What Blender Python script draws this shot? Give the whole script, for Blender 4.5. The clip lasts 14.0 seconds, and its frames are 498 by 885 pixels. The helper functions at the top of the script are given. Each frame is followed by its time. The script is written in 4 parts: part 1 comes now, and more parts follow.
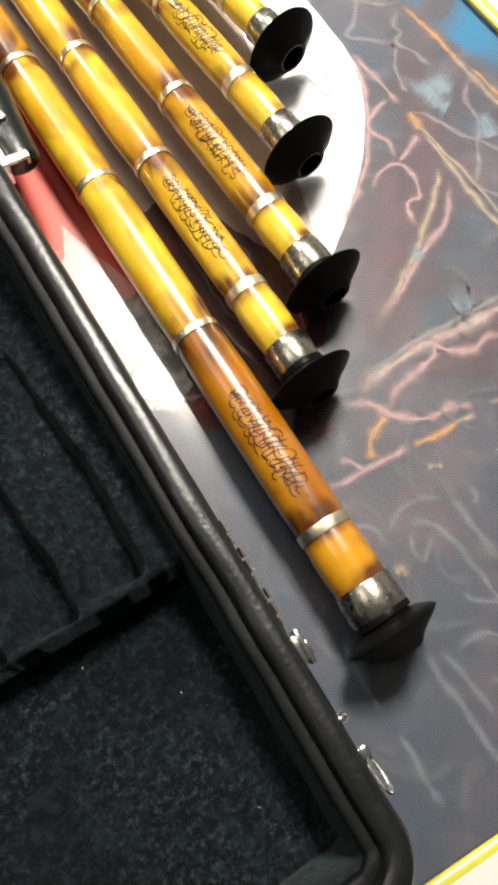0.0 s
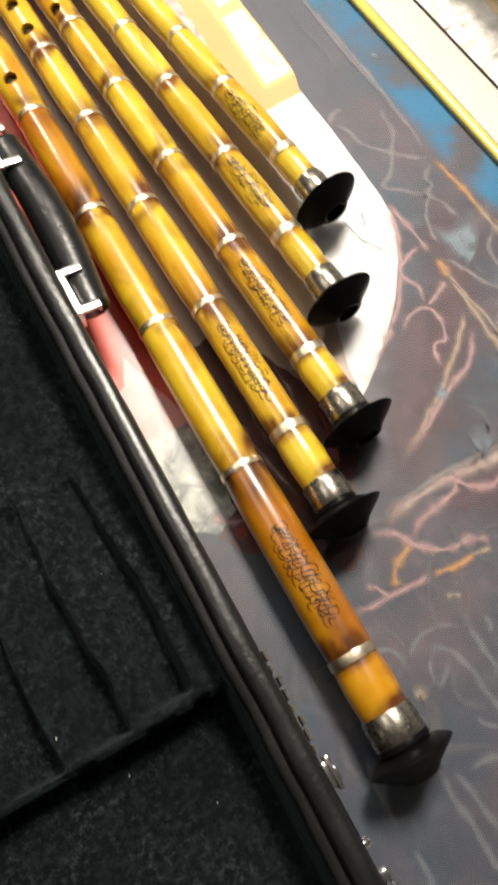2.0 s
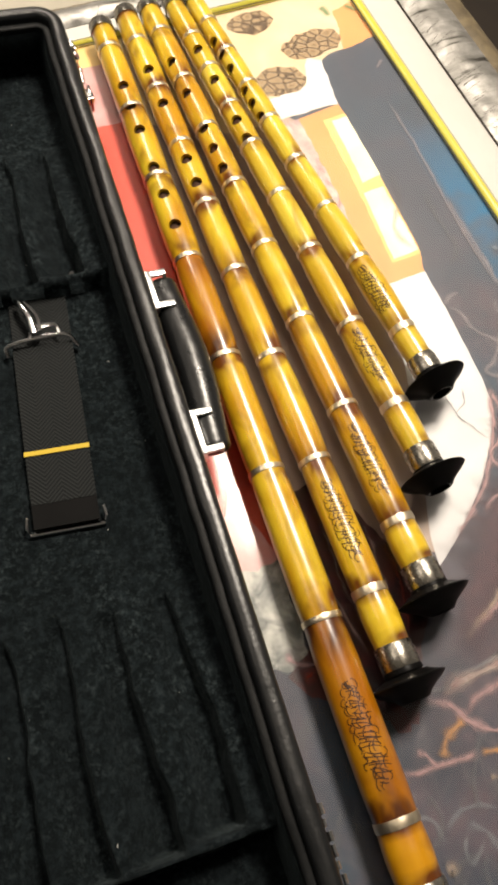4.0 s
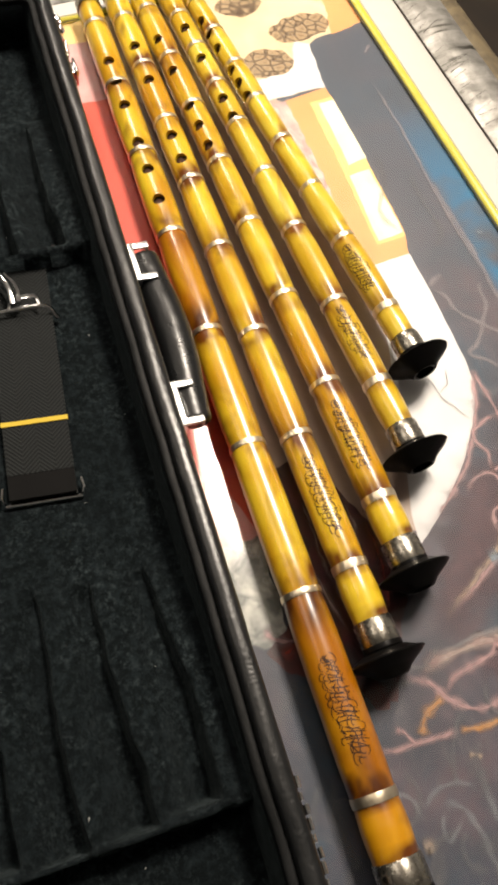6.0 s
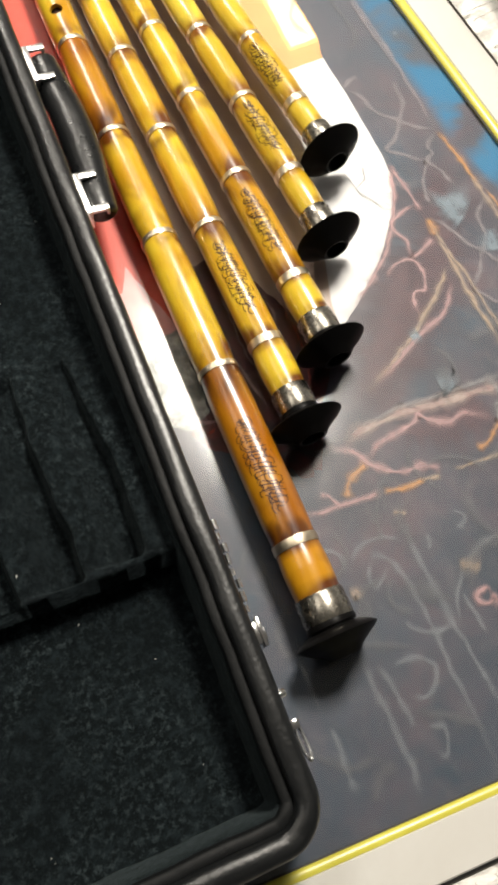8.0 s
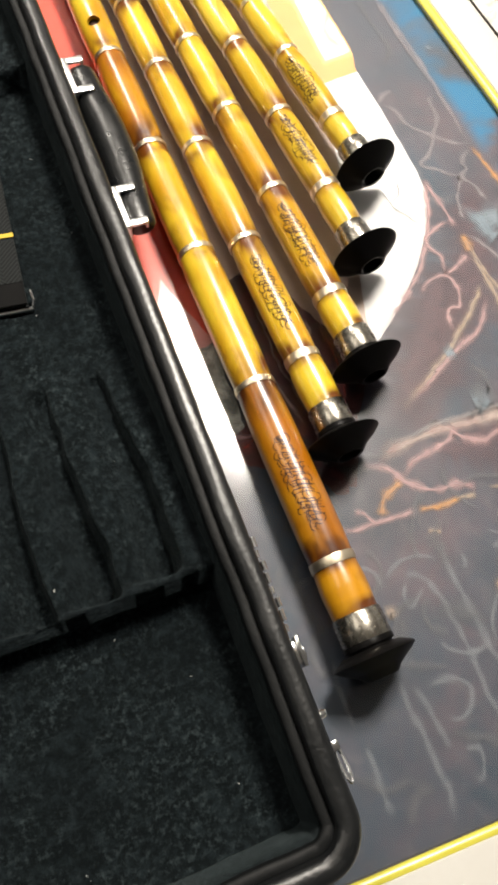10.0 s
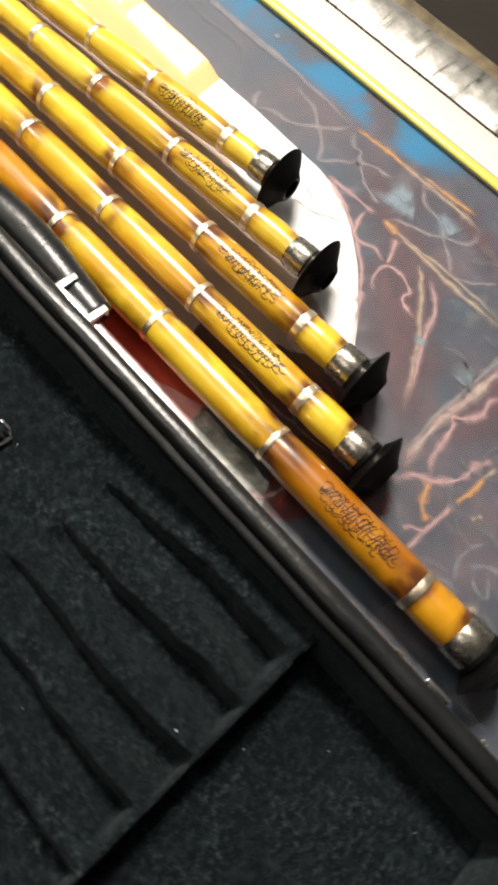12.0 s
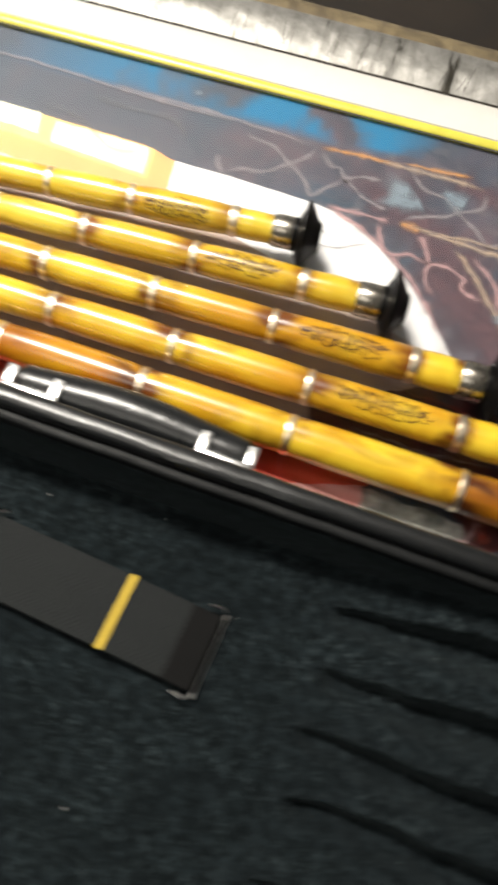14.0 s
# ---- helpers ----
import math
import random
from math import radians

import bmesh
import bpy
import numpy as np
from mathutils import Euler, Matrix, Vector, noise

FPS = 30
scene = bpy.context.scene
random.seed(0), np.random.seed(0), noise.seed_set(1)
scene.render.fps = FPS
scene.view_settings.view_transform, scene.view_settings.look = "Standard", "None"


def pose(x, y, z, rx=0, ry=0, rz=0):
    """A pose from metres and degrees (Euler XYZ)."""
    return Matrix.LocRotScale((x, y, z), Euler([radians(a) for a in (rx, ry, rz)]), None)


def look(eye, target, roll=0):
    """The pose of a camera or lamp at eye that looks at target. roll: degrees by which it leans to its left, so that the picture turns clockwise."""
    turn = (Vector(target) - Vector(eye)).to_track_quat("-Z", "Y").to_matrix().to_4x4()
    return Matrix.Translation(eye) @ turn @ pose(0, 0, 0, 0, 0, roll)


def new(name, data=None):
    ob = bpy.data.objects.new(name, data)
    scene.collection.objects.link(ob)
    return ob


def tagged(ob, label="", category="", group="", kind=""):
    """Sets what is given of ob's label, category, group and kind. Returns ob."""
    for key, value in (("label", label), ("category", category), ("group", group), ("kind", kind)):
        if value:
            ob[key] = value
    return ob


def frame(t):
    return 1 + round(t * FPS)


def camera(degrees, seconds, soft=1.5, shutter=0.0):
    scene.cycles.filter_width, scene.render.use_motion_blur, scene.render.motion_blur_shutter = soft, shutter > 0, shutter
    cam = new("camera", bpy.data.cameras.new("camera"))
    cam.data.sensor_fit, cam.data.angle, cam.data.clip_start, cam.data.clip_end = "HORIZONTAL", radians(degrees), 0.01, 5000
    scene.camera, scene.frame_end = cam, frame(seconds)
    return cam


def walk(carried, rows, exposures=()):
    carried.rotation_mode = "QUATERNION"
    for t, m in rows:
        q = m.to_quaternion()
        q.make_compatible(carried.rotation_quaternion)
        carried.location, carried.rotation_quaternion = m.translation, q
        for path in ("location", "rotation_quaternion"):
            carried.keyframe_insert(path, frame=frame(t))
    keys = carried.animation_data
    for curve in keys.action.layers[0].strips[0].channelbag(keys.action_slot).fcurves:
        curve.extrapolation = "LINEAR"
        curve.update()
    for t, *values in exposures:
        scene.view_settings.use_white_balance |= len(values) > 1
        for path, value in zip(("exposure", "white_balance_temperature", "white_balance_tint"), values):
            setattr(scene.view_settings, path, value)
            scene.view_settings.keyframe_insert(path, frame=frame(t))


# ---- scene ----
cam = camera(36.8, 14.0, soft=3.5, shutter=0.5)
PATH = [
    (0, (0.327, 0.092, 0.369), (0.797, 0.533, -1.524), 11.8),
    (0.5, (0.325, 0.095, 0.374), (0.805, 0.501, -1.525), 14.9),
    (1, (0.329, 0.106, 0.391), (0.773, 0.541, -1.51), 11.1),
    (1.5, (0.329, 0.124, 0.41), (0.819, 0.631, -1.462), 10.6),
    (2, (0.328, 0.131, 0.424), (0.831, 0.666, -1.436), 10.9),
    (2.5, (0.325, 0.157, 0.448), (0.82, 0.776, -1.388), 12.5),
    (3, (0.317, 0.17, 0.461), (0.801, 0.799, -1.375), 14.6),
    (3.5, (0.305, 0.176, 0.481), (0.79, 0.903, -1.318), 12.4),
    (6, (0.3, 0.16, 0.467), (0.831, 0.887, -1.319), 15.9),
    (6.5, (0.31, 0.108, 0.446), (0.821, 0.803, -1.359), 12.3),
    (7, (0.311, 0.06, 0.44), (0.841, 0.718, -1.372), 12.6),
    (7.5, (0.31, 0.049, 0.428), (0.847, 0.652, -1.401), 15.5),
    (8, (0.31, 0.052, 0.435), (0.805, 0.646, -1.41), 14.6),
    (8.5, (0.303, 0.054, 0.428), (0.788, 0.665, -1.413), 14.3),
    (11, (0.289, 0.092, 0.438), (0.784, 0.69, -1.406), 15.0),
    (11.5, (0.263, 0.122, 0.414), (0.903, 0.577, -1.426), 21.5),
    (12, (0.246, 0.183, 0.428), (1.004, 0.463, -1.402), 24.2),
    (12.5, (0.239, 0.201, 0.425), (0.974, 0.443, -1.419), 21.0),
    (13, (0.271, 0.189, 0.4), (0.936, 0.605, -1.44), 5.5),
    (13.5, (0.27, 0.214, 0.408), (0.987, 0.392, -1.451), 13.6),
    (14, (0.241, 0.345, 0.424), (1.047, 0.41, -1.406), 11.2),
]
EXPOSURES = [(0, 0.29, 6500, 10), (1, 0.28, 6550, 10), (2, -0.06, 6800, 12), (3.5, -0.33, 7050, 14), (6, -0.26, 7100, 15), (8, -0.10, 6600, 11), (11, 0.17, 6650, 12), (12.5, 0.12, 6600, 12), (14, 0.07, 6450, 11)]
walk(cam, [(t, look(eye, target, roll)) for t, eye, target, roll in PATH], EXPOSURES)

# ---- light: one main ceiling panel, two panels added as fill, a dim room ----
world = bpy.data.worlds.new("world")
scene.world = world
world.use_nodes = True
world.node_tree.nodes["Background"].inputs["Color"].default_value = (0.55, 0.5, 0.45, 1)
world.node_tree.nodes["Background"].inputs["Strength"].default_value = 0.045
CEILING = 2.0
# first: fitted to the glare on the glass; third: invented weak fill from the left
# second: placed to lighten the gaps between flutes, its reflection kept hidden
LAMPS = [(1.0425, 1.125, 0.355, 0.63, 97.0), (0.35, 2.90, 0.50, 1.20, 50.0), (-0.75, 1.10, 1.00, 1.00, 9.0)]
for lx, ly, sx, sy, watts in LAMPS:
    lamp = bpy.data.lights.new("unseen_panel_light", "AREA")
    lamp.shape, lamp.size, lamp.size_y, lamp.energy, lamp.color = "RECTANGLE", sx, sy, watts, (1.0, 0.945, 0.84)
    new("unseen_panel_light", lamp).matrix_world = pose(lx, ly, CEILING - 0.03)


# ---- materials ----
class Mat:
    """A small node material builder on one Principled surface."""

    def __init__(self, name, color=(0.5, 0.5, 0.5), rough=0.5, metal=0.0, **more):
        self.mat = bpy.data.materials.new(name)
        self.mat.use_nodes = True
        self.nodes, self.links = self.mat.node_tree.nodes, self.mat.node_tree.links
        self.b = self.nodes["Principled BSDF"]
        self.set("Base Color", (*color, 1))
        self.set("Roughness", rough)
        self.set("Metallic", metal)
        for key, value in more.items():
            self.set(key.replace("_", " "), value)

    def set(self, key, value):
        self.b.inputs[key].default_value = value

    def node(self, kind, **values):
        n = self.nodes.new(kind)
        for key, value in values.items():
            n.inputs[key.replace("_", " ")].default_value = value
        return n

    def join(self, a, out, b, into):
        self.links.new(a.outputs[out], b.inputs[into])

    def coords(self, which="Object", scale=(1, 1, 1)):
        tc, mp = self.node("ShaderNodeTexCoord"), self.node("ShaderNodeMapping")
        mp.inputs["Scale"].default_value = scale
        self.join(tc, which, mp, "Vector")
        return mp

    def noise(self, scale, detail=4.0, rough=0.6, stretch=(1, 1, 1), which="Object", warp=0.0):
        n = self.node("ShaderNodeTexNoise", Scale=scale, Detail=detail, Roughness=rough, Distortion=warp)
        self.join(self.coords(which, stretch), "Vector", n, "Vector")
        return n

    def ramp(self, source, out, stops):
        r = self.node("ShaderNodeValToRGB")
        while len(r.color_ramp.elements) < len(stops):
            r.color_ramp.elements.new(0.5)
        for e, (at, c) in zip(r.color_ramp.elements, stops):
            e.position, e.color = at, (*c, 1) if len(c) == 3 else c
        self.join(source, out, r, "Fac")
        return r

    def mix(self, fac, a, b, blend="MIX"):
        """fac, a, b: a number or colour, or (node, output)."""
        m = self.nodes.new("ShaderNodeMix")
        m.data_type, m.blend_type = "RGBA", blend
        for value, slot in ((fac, 0), (a, 6), (b, 7)):
            if isinstance(value, tuple) and not isinstance(value[0], (int, float)):
                self.links.new(value[0].outputs[value[1]], m.inputs[slot])
            else:
                m.inputs[slot].default_value = value if slot == 0 else (*value, 1)
        return (m, 2)

    def math(self, op, a, b=0.0, clamp=False):
        m = self.nodes.new("ShaderNodeMath")
        m.operation, m.use_clamp = op, clamp
        for k, value in enumerate((a, b)):
            if isinstance(value, tuple):
                self.links.new(value[0].outputs[value[1]], m.inputs[k])
            else:
                m.inputs[k].default_value = value
        return (m, 0)

    def color(self, source):
        self.links.new(source[0].outputs[source[1]], self.b.inputs["Base Color"])
        return self

    def rough(self, source):
        self.links.new(source[0].outputs[source[1]], self.b.inputs["Roughness"])
        return self

    def bump(self, source, strength=0.3, distance=0.001):
        n = self.node("ShaderNodeBump", Strength=strength, Distance=distance)
        self.links.new(source[0].outputs[source[1]], n.inputs["Height"])
        self.links.new(n.outputs[0], self.b.inputs["Normal"])
        return self


def bamboo(name, pale, deep, burn, spare=0.42):
    """Varnished, smoked bamboo: pale to deep yellow along the stalk, scorched by the joints."""
    m = Mat(name, pale, 0.34, Coat_Weight=0.9, Coat_Roughness=0.19, Specular_IOR_Level=0.4)
    big = m.noise(22, 3, 0.55, (1, 0.45, 1), warp=0.4)
    fine = m.noise(160, 4, 0.6, (1, 0.05, 1))
    who = m.node("ShaderNodeObjectInfo")
    lean = m.math("ADD", m.math("MULTIPLY", (big, 0), 2.1), m.math("MULTIPLY", (who, "Random"), 0.30))
    body = m.mix(m.math("MULTIPLY", m.math("SUBTRACT", lean, 0.93), 2.3, True), pale, deep)
    body = m.mix(m.math("MULTIPLY", m.math("SUBTRACT", (fine, 0), 0.42, True), 1.1), body, deep)
    # scorch: strongest at both ends of each stalk piece
    sep = m.node("ShaderNodeSeparateXYZ")
    tc = m.node("ShaderNodeTexCoord")
    m.join(tc, "Generated", sep, "Vector")
    off = m.math("ABSOLUTE", m.math("SUBTRACT", (sep, "Y"), 0.5))
    ends = m.math("MULTIPLY", m.math("SUBTRACT", off, 0.24, True), 4.0)
    patch = m.noise(40, 2, 0.5, (1, 0.8, 1), warp=0.8)
    scorch = m.math("MULTIPLY", ends, m.math("MULTIPLY", m.math("SUBTRACT", (patch, 0), 0.40, True), 6.5), True)
    where = m.noise(13, 2, 0.5)
    scorch = m.math("MULTIPLY", scorch, m.math("MULTIPLY", m.math("SUBTRACT", (where, 0), spare, True), 7.0, True), True)
    body = m.mix(scorch, body, burn)
    spot = m.noise(34, 2, 0.5, (1, 0.6, 1), warp=1.0)
    body = m.mix(m.math("MULTIPLY", m.math("SUBTRACT", (spot, 0), 0.57, True), 3.0, True), body, burn)
    m.color(body)
    m.bump((fine, 0), 0.06, 0.0004)
    return m.mat


BAMBOO = {
    "honey": bamboo("honey_bamboo", (0.60, 0.305, 0.009), (0.42, 0.160, 0.004), (0.10, 0.026, 0.002), 0.22),
    "amber": bamboo("amber_bamboo", (0.54, 0.275, 0.008), (0.33, 0.110, 0.003), (0.070, 0.018, 0.002), 0.10),
    "gold": bamboo("gold_bamboo", (0.71, 0.505, 0.030), (0.50, 0.245, 0.006), (0.125, 0.034, 0.002), 0.34),
    "lemon": bamboo("lemon_bamboo", (0.72, 0.560, 0.058), (0.54, 0.330, 0.012), (0.19, 0.062, 0.004), 0.38),
}


def metal(name, color, rough, grain=0.12):
    m = Mat(name, color, rough, 1.0)
    n = m.noise(260, 3, 0.6)
    m.rough(m.math("ADD", m.math("MULTIPLY", (n, 0), grain * 2), rough - grain))
    m.bump((n, 0), 0.05, 0.0003)
    return m.mat


RING = metal("ring_silver", (0.84, 0.72, 0.54), 0.36)
FERRULE = metal("ferrule_silver", (0.36, 0.335, 0.29), 0.27, 0.10)
BRIGHT = metal("bright_nickel", (0.86, 0.86, 0.85), 0.30, 0.10)
CHROME = metal("chrome", (0.80, 0.80, 0.80), 0.14, 0.05)

horn_m = Mat("black_horn", (0.0035, 0.0033, 0.0033), 0.48, Specular_IOR_Level=0.06)
horn_n = horn_m.noise(90, 3)
horn_m.rough(horn_m.math("ADD", horn_m.math("MULTIPLY", (horn_n, 0), 0.25), 0.26)).bump((horn_n, 0), 0.05, 0.0005)
HORN = horn_m.mat
HOLE = Mat("bore_brown", (0.05, 0.018, 0.006), 0.8).mat
ETCH = Mat("etched_metal", (0.20, 0.18, 0.15), 0.5, 1.0).mat
INK = Mat("engraved_brown", (0.040, 0.016, 0.006), 0.34, 0.2).mat

leather_m = Mat("black_leather", (0.0055, 0.0062, 0.0068), 0.36, Specular_IOR_Level=0.5, Coat_Weight=0.12, Coat_Roughness=0.25)
leather_v = leather_m.node("ShaderNodeTexVoronoi", Scale=420.0)
leather_m.join(leather_m.coords(), "Vector", leather_v, "Vector")
leather_n = leather_m.noise(150, 6, 0.7, (1, 0.75, 1), warp=0.5)
leather_w = leather_m.noise(26, 4, 0.65, (1, 0.6, 1), warp=0.8)
leather_m.rough(leather_m.math("ADD", leather_m.math("MULTIPLY", (leather_w, 0), 0.26), leather_m.math("ADD", leather_m.math("MULTIPLY", (leather_n, 0), 0.16), 0.12)))
leather_m.bump(leather_m.math("ADD", leather_m.math("MULTIPLY", (leather_v, 0), 0.4), leather_m.math("MULTIPLY", (leather_n, 0), 1.2)), 0.34, 0.0007)
LEATHER = leather_m.mat
welt_m = Mat("dull_black_leather", (0.0050, 0.0056, 0.0060), 0.6, Specular_IOR_Level=0.16)
welt_n = welt_m.noise(120, 6, 0.72, (1, 0.6, 1), warp=0.6)
welt_m.rough(welt_m.math("ADD", welt_m.math("MULTIPLY", (welt_n, 0), 0.30), 0.38)).bump((welt_n, 0), 0.5, 0.0012)
WELT = welt_m.mat
grip_m = Mat("black_grip", (0.006, 0.0066, 0.007), 0.30, Specular_IOR_Level=0.5)
grip_n = grip_m.noise(75, 4)
grip_m.rough(grip_m.math("ADD", grip_m.math("MULTIPLY", (grip_n, 0), 0.25), 0.18)).bump((grip_n, 0), 0.25, 0.0020)
GRIP = grip_m.mat

velvet_m = Mat("black_velvet", (0.010, 0.013, 0.014), 0.95, Sheen_Weight=0.05, Sheen_Roughness=0.4, Sheen_Tint=(0.75, 0.95, 1.0, 1.0), Specular_IOR_Level=0.03)
velvet_a = velvet_m.noise(17, 5, 0.7, (1.3, 0.7, 1), warp=0.5)
velvet_b = velvet_m.noise(420, 3, 0.7)
velvet_c = velvet_m.noise(260, 6, 0.8)
velvet_f = velvet_m.math("MULTIPLY", velvet_m.math("SUBTRACT", (velvet_c, 0), 0.50, True), 4.0, True)
velvet_f = velvet_m.math("MULTIPLY", velvet_f, velvet_m.math("MULTIPLY", velvet_m.math("SUBTRACT", (velvet_a, 0), 0.36, True), 3.5, True))
velvet_col = velvet_m.mix(velvet_f, (0.0046, 0.0062, 0.0070), (0.054, 0.072, 0.077))
velvet_d = velvet_m.noise(150, 5, 0.75, warp=0.4)
velvet_col = velvet_m.mix(velvet_m.math("MULTIPLY", velvet_m.math("SUBTRACT", (velvet_d, 0), 0.46, True), 2.6, True), velvet_col, (0.0165, 0.0232, 0.0262))
velvet_m.color(velvet_col).bump(velvet_m.math("ADD", (velvet_b, 0), velvet_m.math("MULTIPLY", (velvet_c, 0), 1.5)), 0.55, 0.0014)
VELVET = velvet_m.mat
LINT = Mat("pale_lint", (0.5, 0.5, 0.47), 0.9).mat

web_m = Mat("grey_webbing", (0.035, 0.036, 0.036), 0.75, Sheen_Weight=0.02, Specular_IOR_Level=0.12)
web_w = web_m.node("ShaderNodeTexWave", Scale=210.0, Distortion=0.0)
web_w.wave_type, web_w.bands_direction = "BANDS", "DIAGONAL"
web_t, web_s = web_m.node("ShaderNodeTexCoord"), web_m.node("ShaderNodeSeparateXYZ")
web_m.join(web_t, "Object", web_s, "Vector")
web_c = web_m.node("ShaderNodeCombineXYZ")
web_fold = web_m.math("PINGPONG", (web_s, "X"), 0.0100)
web_m.links.new(web_fold[0].outputs[0], web_c.inputs["X"])
web_m.links.new(web_s.outputs["Y"], web_c.inputs["Y"])
web_m.join(web_c, 0, web_w, "Vector")
web_m.color(web_m.mix((web_w, 1), (0.0045, 0.0054, 0.0057), (0.0175, 0.0198, 0.0200))).bump((web_w, 1), 0.4, 0.0006)
WEBBING = web_m.mat
THREAD = Mat("yellow_thread", (0.55, 0.38, 0.02), 0.7).mat
RUBBER = Mat("black_tape", (0.0025, 0.0025, 0.0025), 0.6, Specular_IOR_Level=0.06).mat


def paint(name, color, other, scale=18.0, sharp=1.0, rough=0.5):
    """Printed oil paint: two mottled tones and fine brush grain."""
    m = Mat(name, color, rough)
    a, b = m.noise(scale, 5, 0.65, warp=0.8), m.noise(scale * 9, 3, 0.6, (1, 0.35, 1), warp=0.5)
    f = m.math("ADD", m.math("MULTIPLY", m.math("SUBTRACT", (a, 0), 0.5), 3.0 * sharp), 0.5, True)
    c = m.mix(f, color, other)
    m.color(m.mix(m.math("MULTIPLY", m.math("SUBTRACT", (b, 0), 0.40, True), 0.9, True), c, other))
    return m


def print_base():
    """The print's ground: slate blue and mauve, with the blue band along its far long side."""
    m = Mat("print_ground", (0.1, 0.12, 0.15), 0.55)
    a, b = m.noise(7, 5, 0.6, warp=0.7), m.noise(24, 6, 0.7, warp=1.0)
    c = m.noise(70, 5, 0.7, (1, 0.5, 1), warp=1.5)
    f = m.math("ADD", m.math("MULTIPLY", m.math("SUBTRACT", (a, 0), 0.5), 4.0), 0.5, True)
    col = m.mix(f, (0.034, 0.060, 0.092), (0.112, 0.074, 0.088))
    g = m.math("ADD", m.math("MULTIPLY", m.math("SUBTRACT", (b, 0), 0.5), 3.0), 0.35, True)
    col = m.mix(g, col, (0.036, 0.044, 0.062))
    col = m.mix(m.math("MULTIPLY", m.math("SUBTRACT", (c, 0), 0.53, True), 2.4, True), col, (0.170, 0.156, 0.166))
    e = m.noise(190, 5, 0.75, (1, 0.7, 1), warp=2.0)
    col = m.mix(m.math("MULTIPLY", m.math("SUBTRACT", (e, 0), 0.54, True), 1.3, True), col, (0.225, 0.212, 0.22))
    h = m.noise(45, 5, 0.7, (0.6, 1, 1), warp=1.0)
    col = m.mix(m.math("MULTIPLY", m.math("SUBTRACT", (h, 0), 0.55, True), 3.0, True), col, (0.030, 0.037, 0.055))
    tc, sep = m.node("ShaderNodeTexCoord"), m.node("ShaderNodeSeparateXYZ")
    m.join(tc, "Object", sep, "Vector")
    # the ground grows teal towards the near end
    near = m.math("MULTIPLY", m.math("SUBTRACT", 0.12, (sep, "Y"), True), 4.0, True)
    col = m.mix(m.math("MULTIPLY", near, 0.75), col, (0.022, 0.056, 0.082))
    # and a plain slate beside the blue band, towards the far end
    far = m.math("MULTIPLY", m.math("SUBTRACT", (sep, "Y"), 0.36, True), 7.0, True)
    col = m.mix(m.math("MULTIPLY", far, 0.62), col, (0.078, 0.092, 0.116))
    side = m.math("MULTIPLY", m.math("SUBTRACT", (sep, "X"), 0.684), 90.0, True)
    low = m.math("MULTIPLY", m.math("SUBTRACT", (sep, "Y"), 0.27), 20.0, True)
    high = m.math("MULTIPLY", m.math("SUBTRACT", 0.64, (sep, "Y")), 8.0, True)
    d = m.noise(15, 3, 0.5, warp=0.3)
    gap = m.math("ADD", m.math("MULTIPLY", m.math("SUBTRACT", (d, 0), 0.47), 9.0), 0.55, True)
    blue = m.math("MULTIPLY", m.math("MULTIPLY", side, low), m.math("MULTIPLY", high, gap))
    col = m.mix(blue, col, (0.012, 0.140, 0.27))
    m.color(col)
    return m.mat


GROUND = print_base()
P_WHITE = paint("print_white", (0.68, 0.67, 0.67), (0.55, 0.54, 0.55), 9, 0.8).mat
P_TAN = paint("print_mauve_tan", (0.46, 0.355, 0.29), (0.36, 0.27, 0.225), 14).mat
P_MAROON = paint("print_maroon", (0.11, 0.022, 0.026), (0.035, 0.016, 0.018), 60, 1.4).mat
P_RED = paint("print_red", (0.60, 0.075, 0.036), (0.50, 0.05, 0.026), 10, 0.6).mat
P_PINK = paint("print_pink", (0.58, 0.24, 0.22), (0.56, 0.38, 0.37), 40, 1.0).mat
P_SKETCH = paint("print_sketch", (0.50, 0.49, 0.45), (0.13, 0.14, 0.135), 60, 1.6).mat
P_ORANGE = paint("print_orange", (0.66, 0.36, 0.15), (0.60, 0.30, 0.12), 16, 0.8).mat
P_YELLOW = paint("print_yellow", (0.78, 0.60, 0.26), (0.72, 0.48, 0.17), 20, 0.8).mat
P_WINDOW = paint("print_window", (0.82, 0.80, 0.72), (0.80, 0.74, 0.45), 22, 0.7).mat
P_CREAM = paint("print_cream", (0.66, 0.58, 0.44), (0.62, 0.47, 0.28), 11, 0.9).mat
P_PURPLE = paint("print_purple", (0.34, 0.22, 0.22), (0.60, 0.50, 0.46), 60, 1.5).mat


def dry_brush(name, color, other, cover=0.85):
    """A broken, soft-edged brush stroke; the mesh's "soft" attribute runs from its middle to its edges."""
    m = paint(name, color, other, 80, 1.2)
    at = m.node("ShaderNodeAttribute")
    at.attribute_name = "soft"
    grain = m.noise(230, 5, 0.75, (1, 1, 1), warp=1.0)
    broken = m.math("ADD", m.math("MULTIPLY", m.math("SUBTRACT", (grain, 0), 0.5), 2.2), 0.60, True)
    see = m.math("MULTIPLY", (at, "Fac"), m.math("MULTIPLY", m.math("ADD", m.math("MULTIPLY", broken, 0.6), 0.4), cover), True)
    m.links.new(see[0].outputs[0], m.b.inputs["Alpha"])
    return m.mat


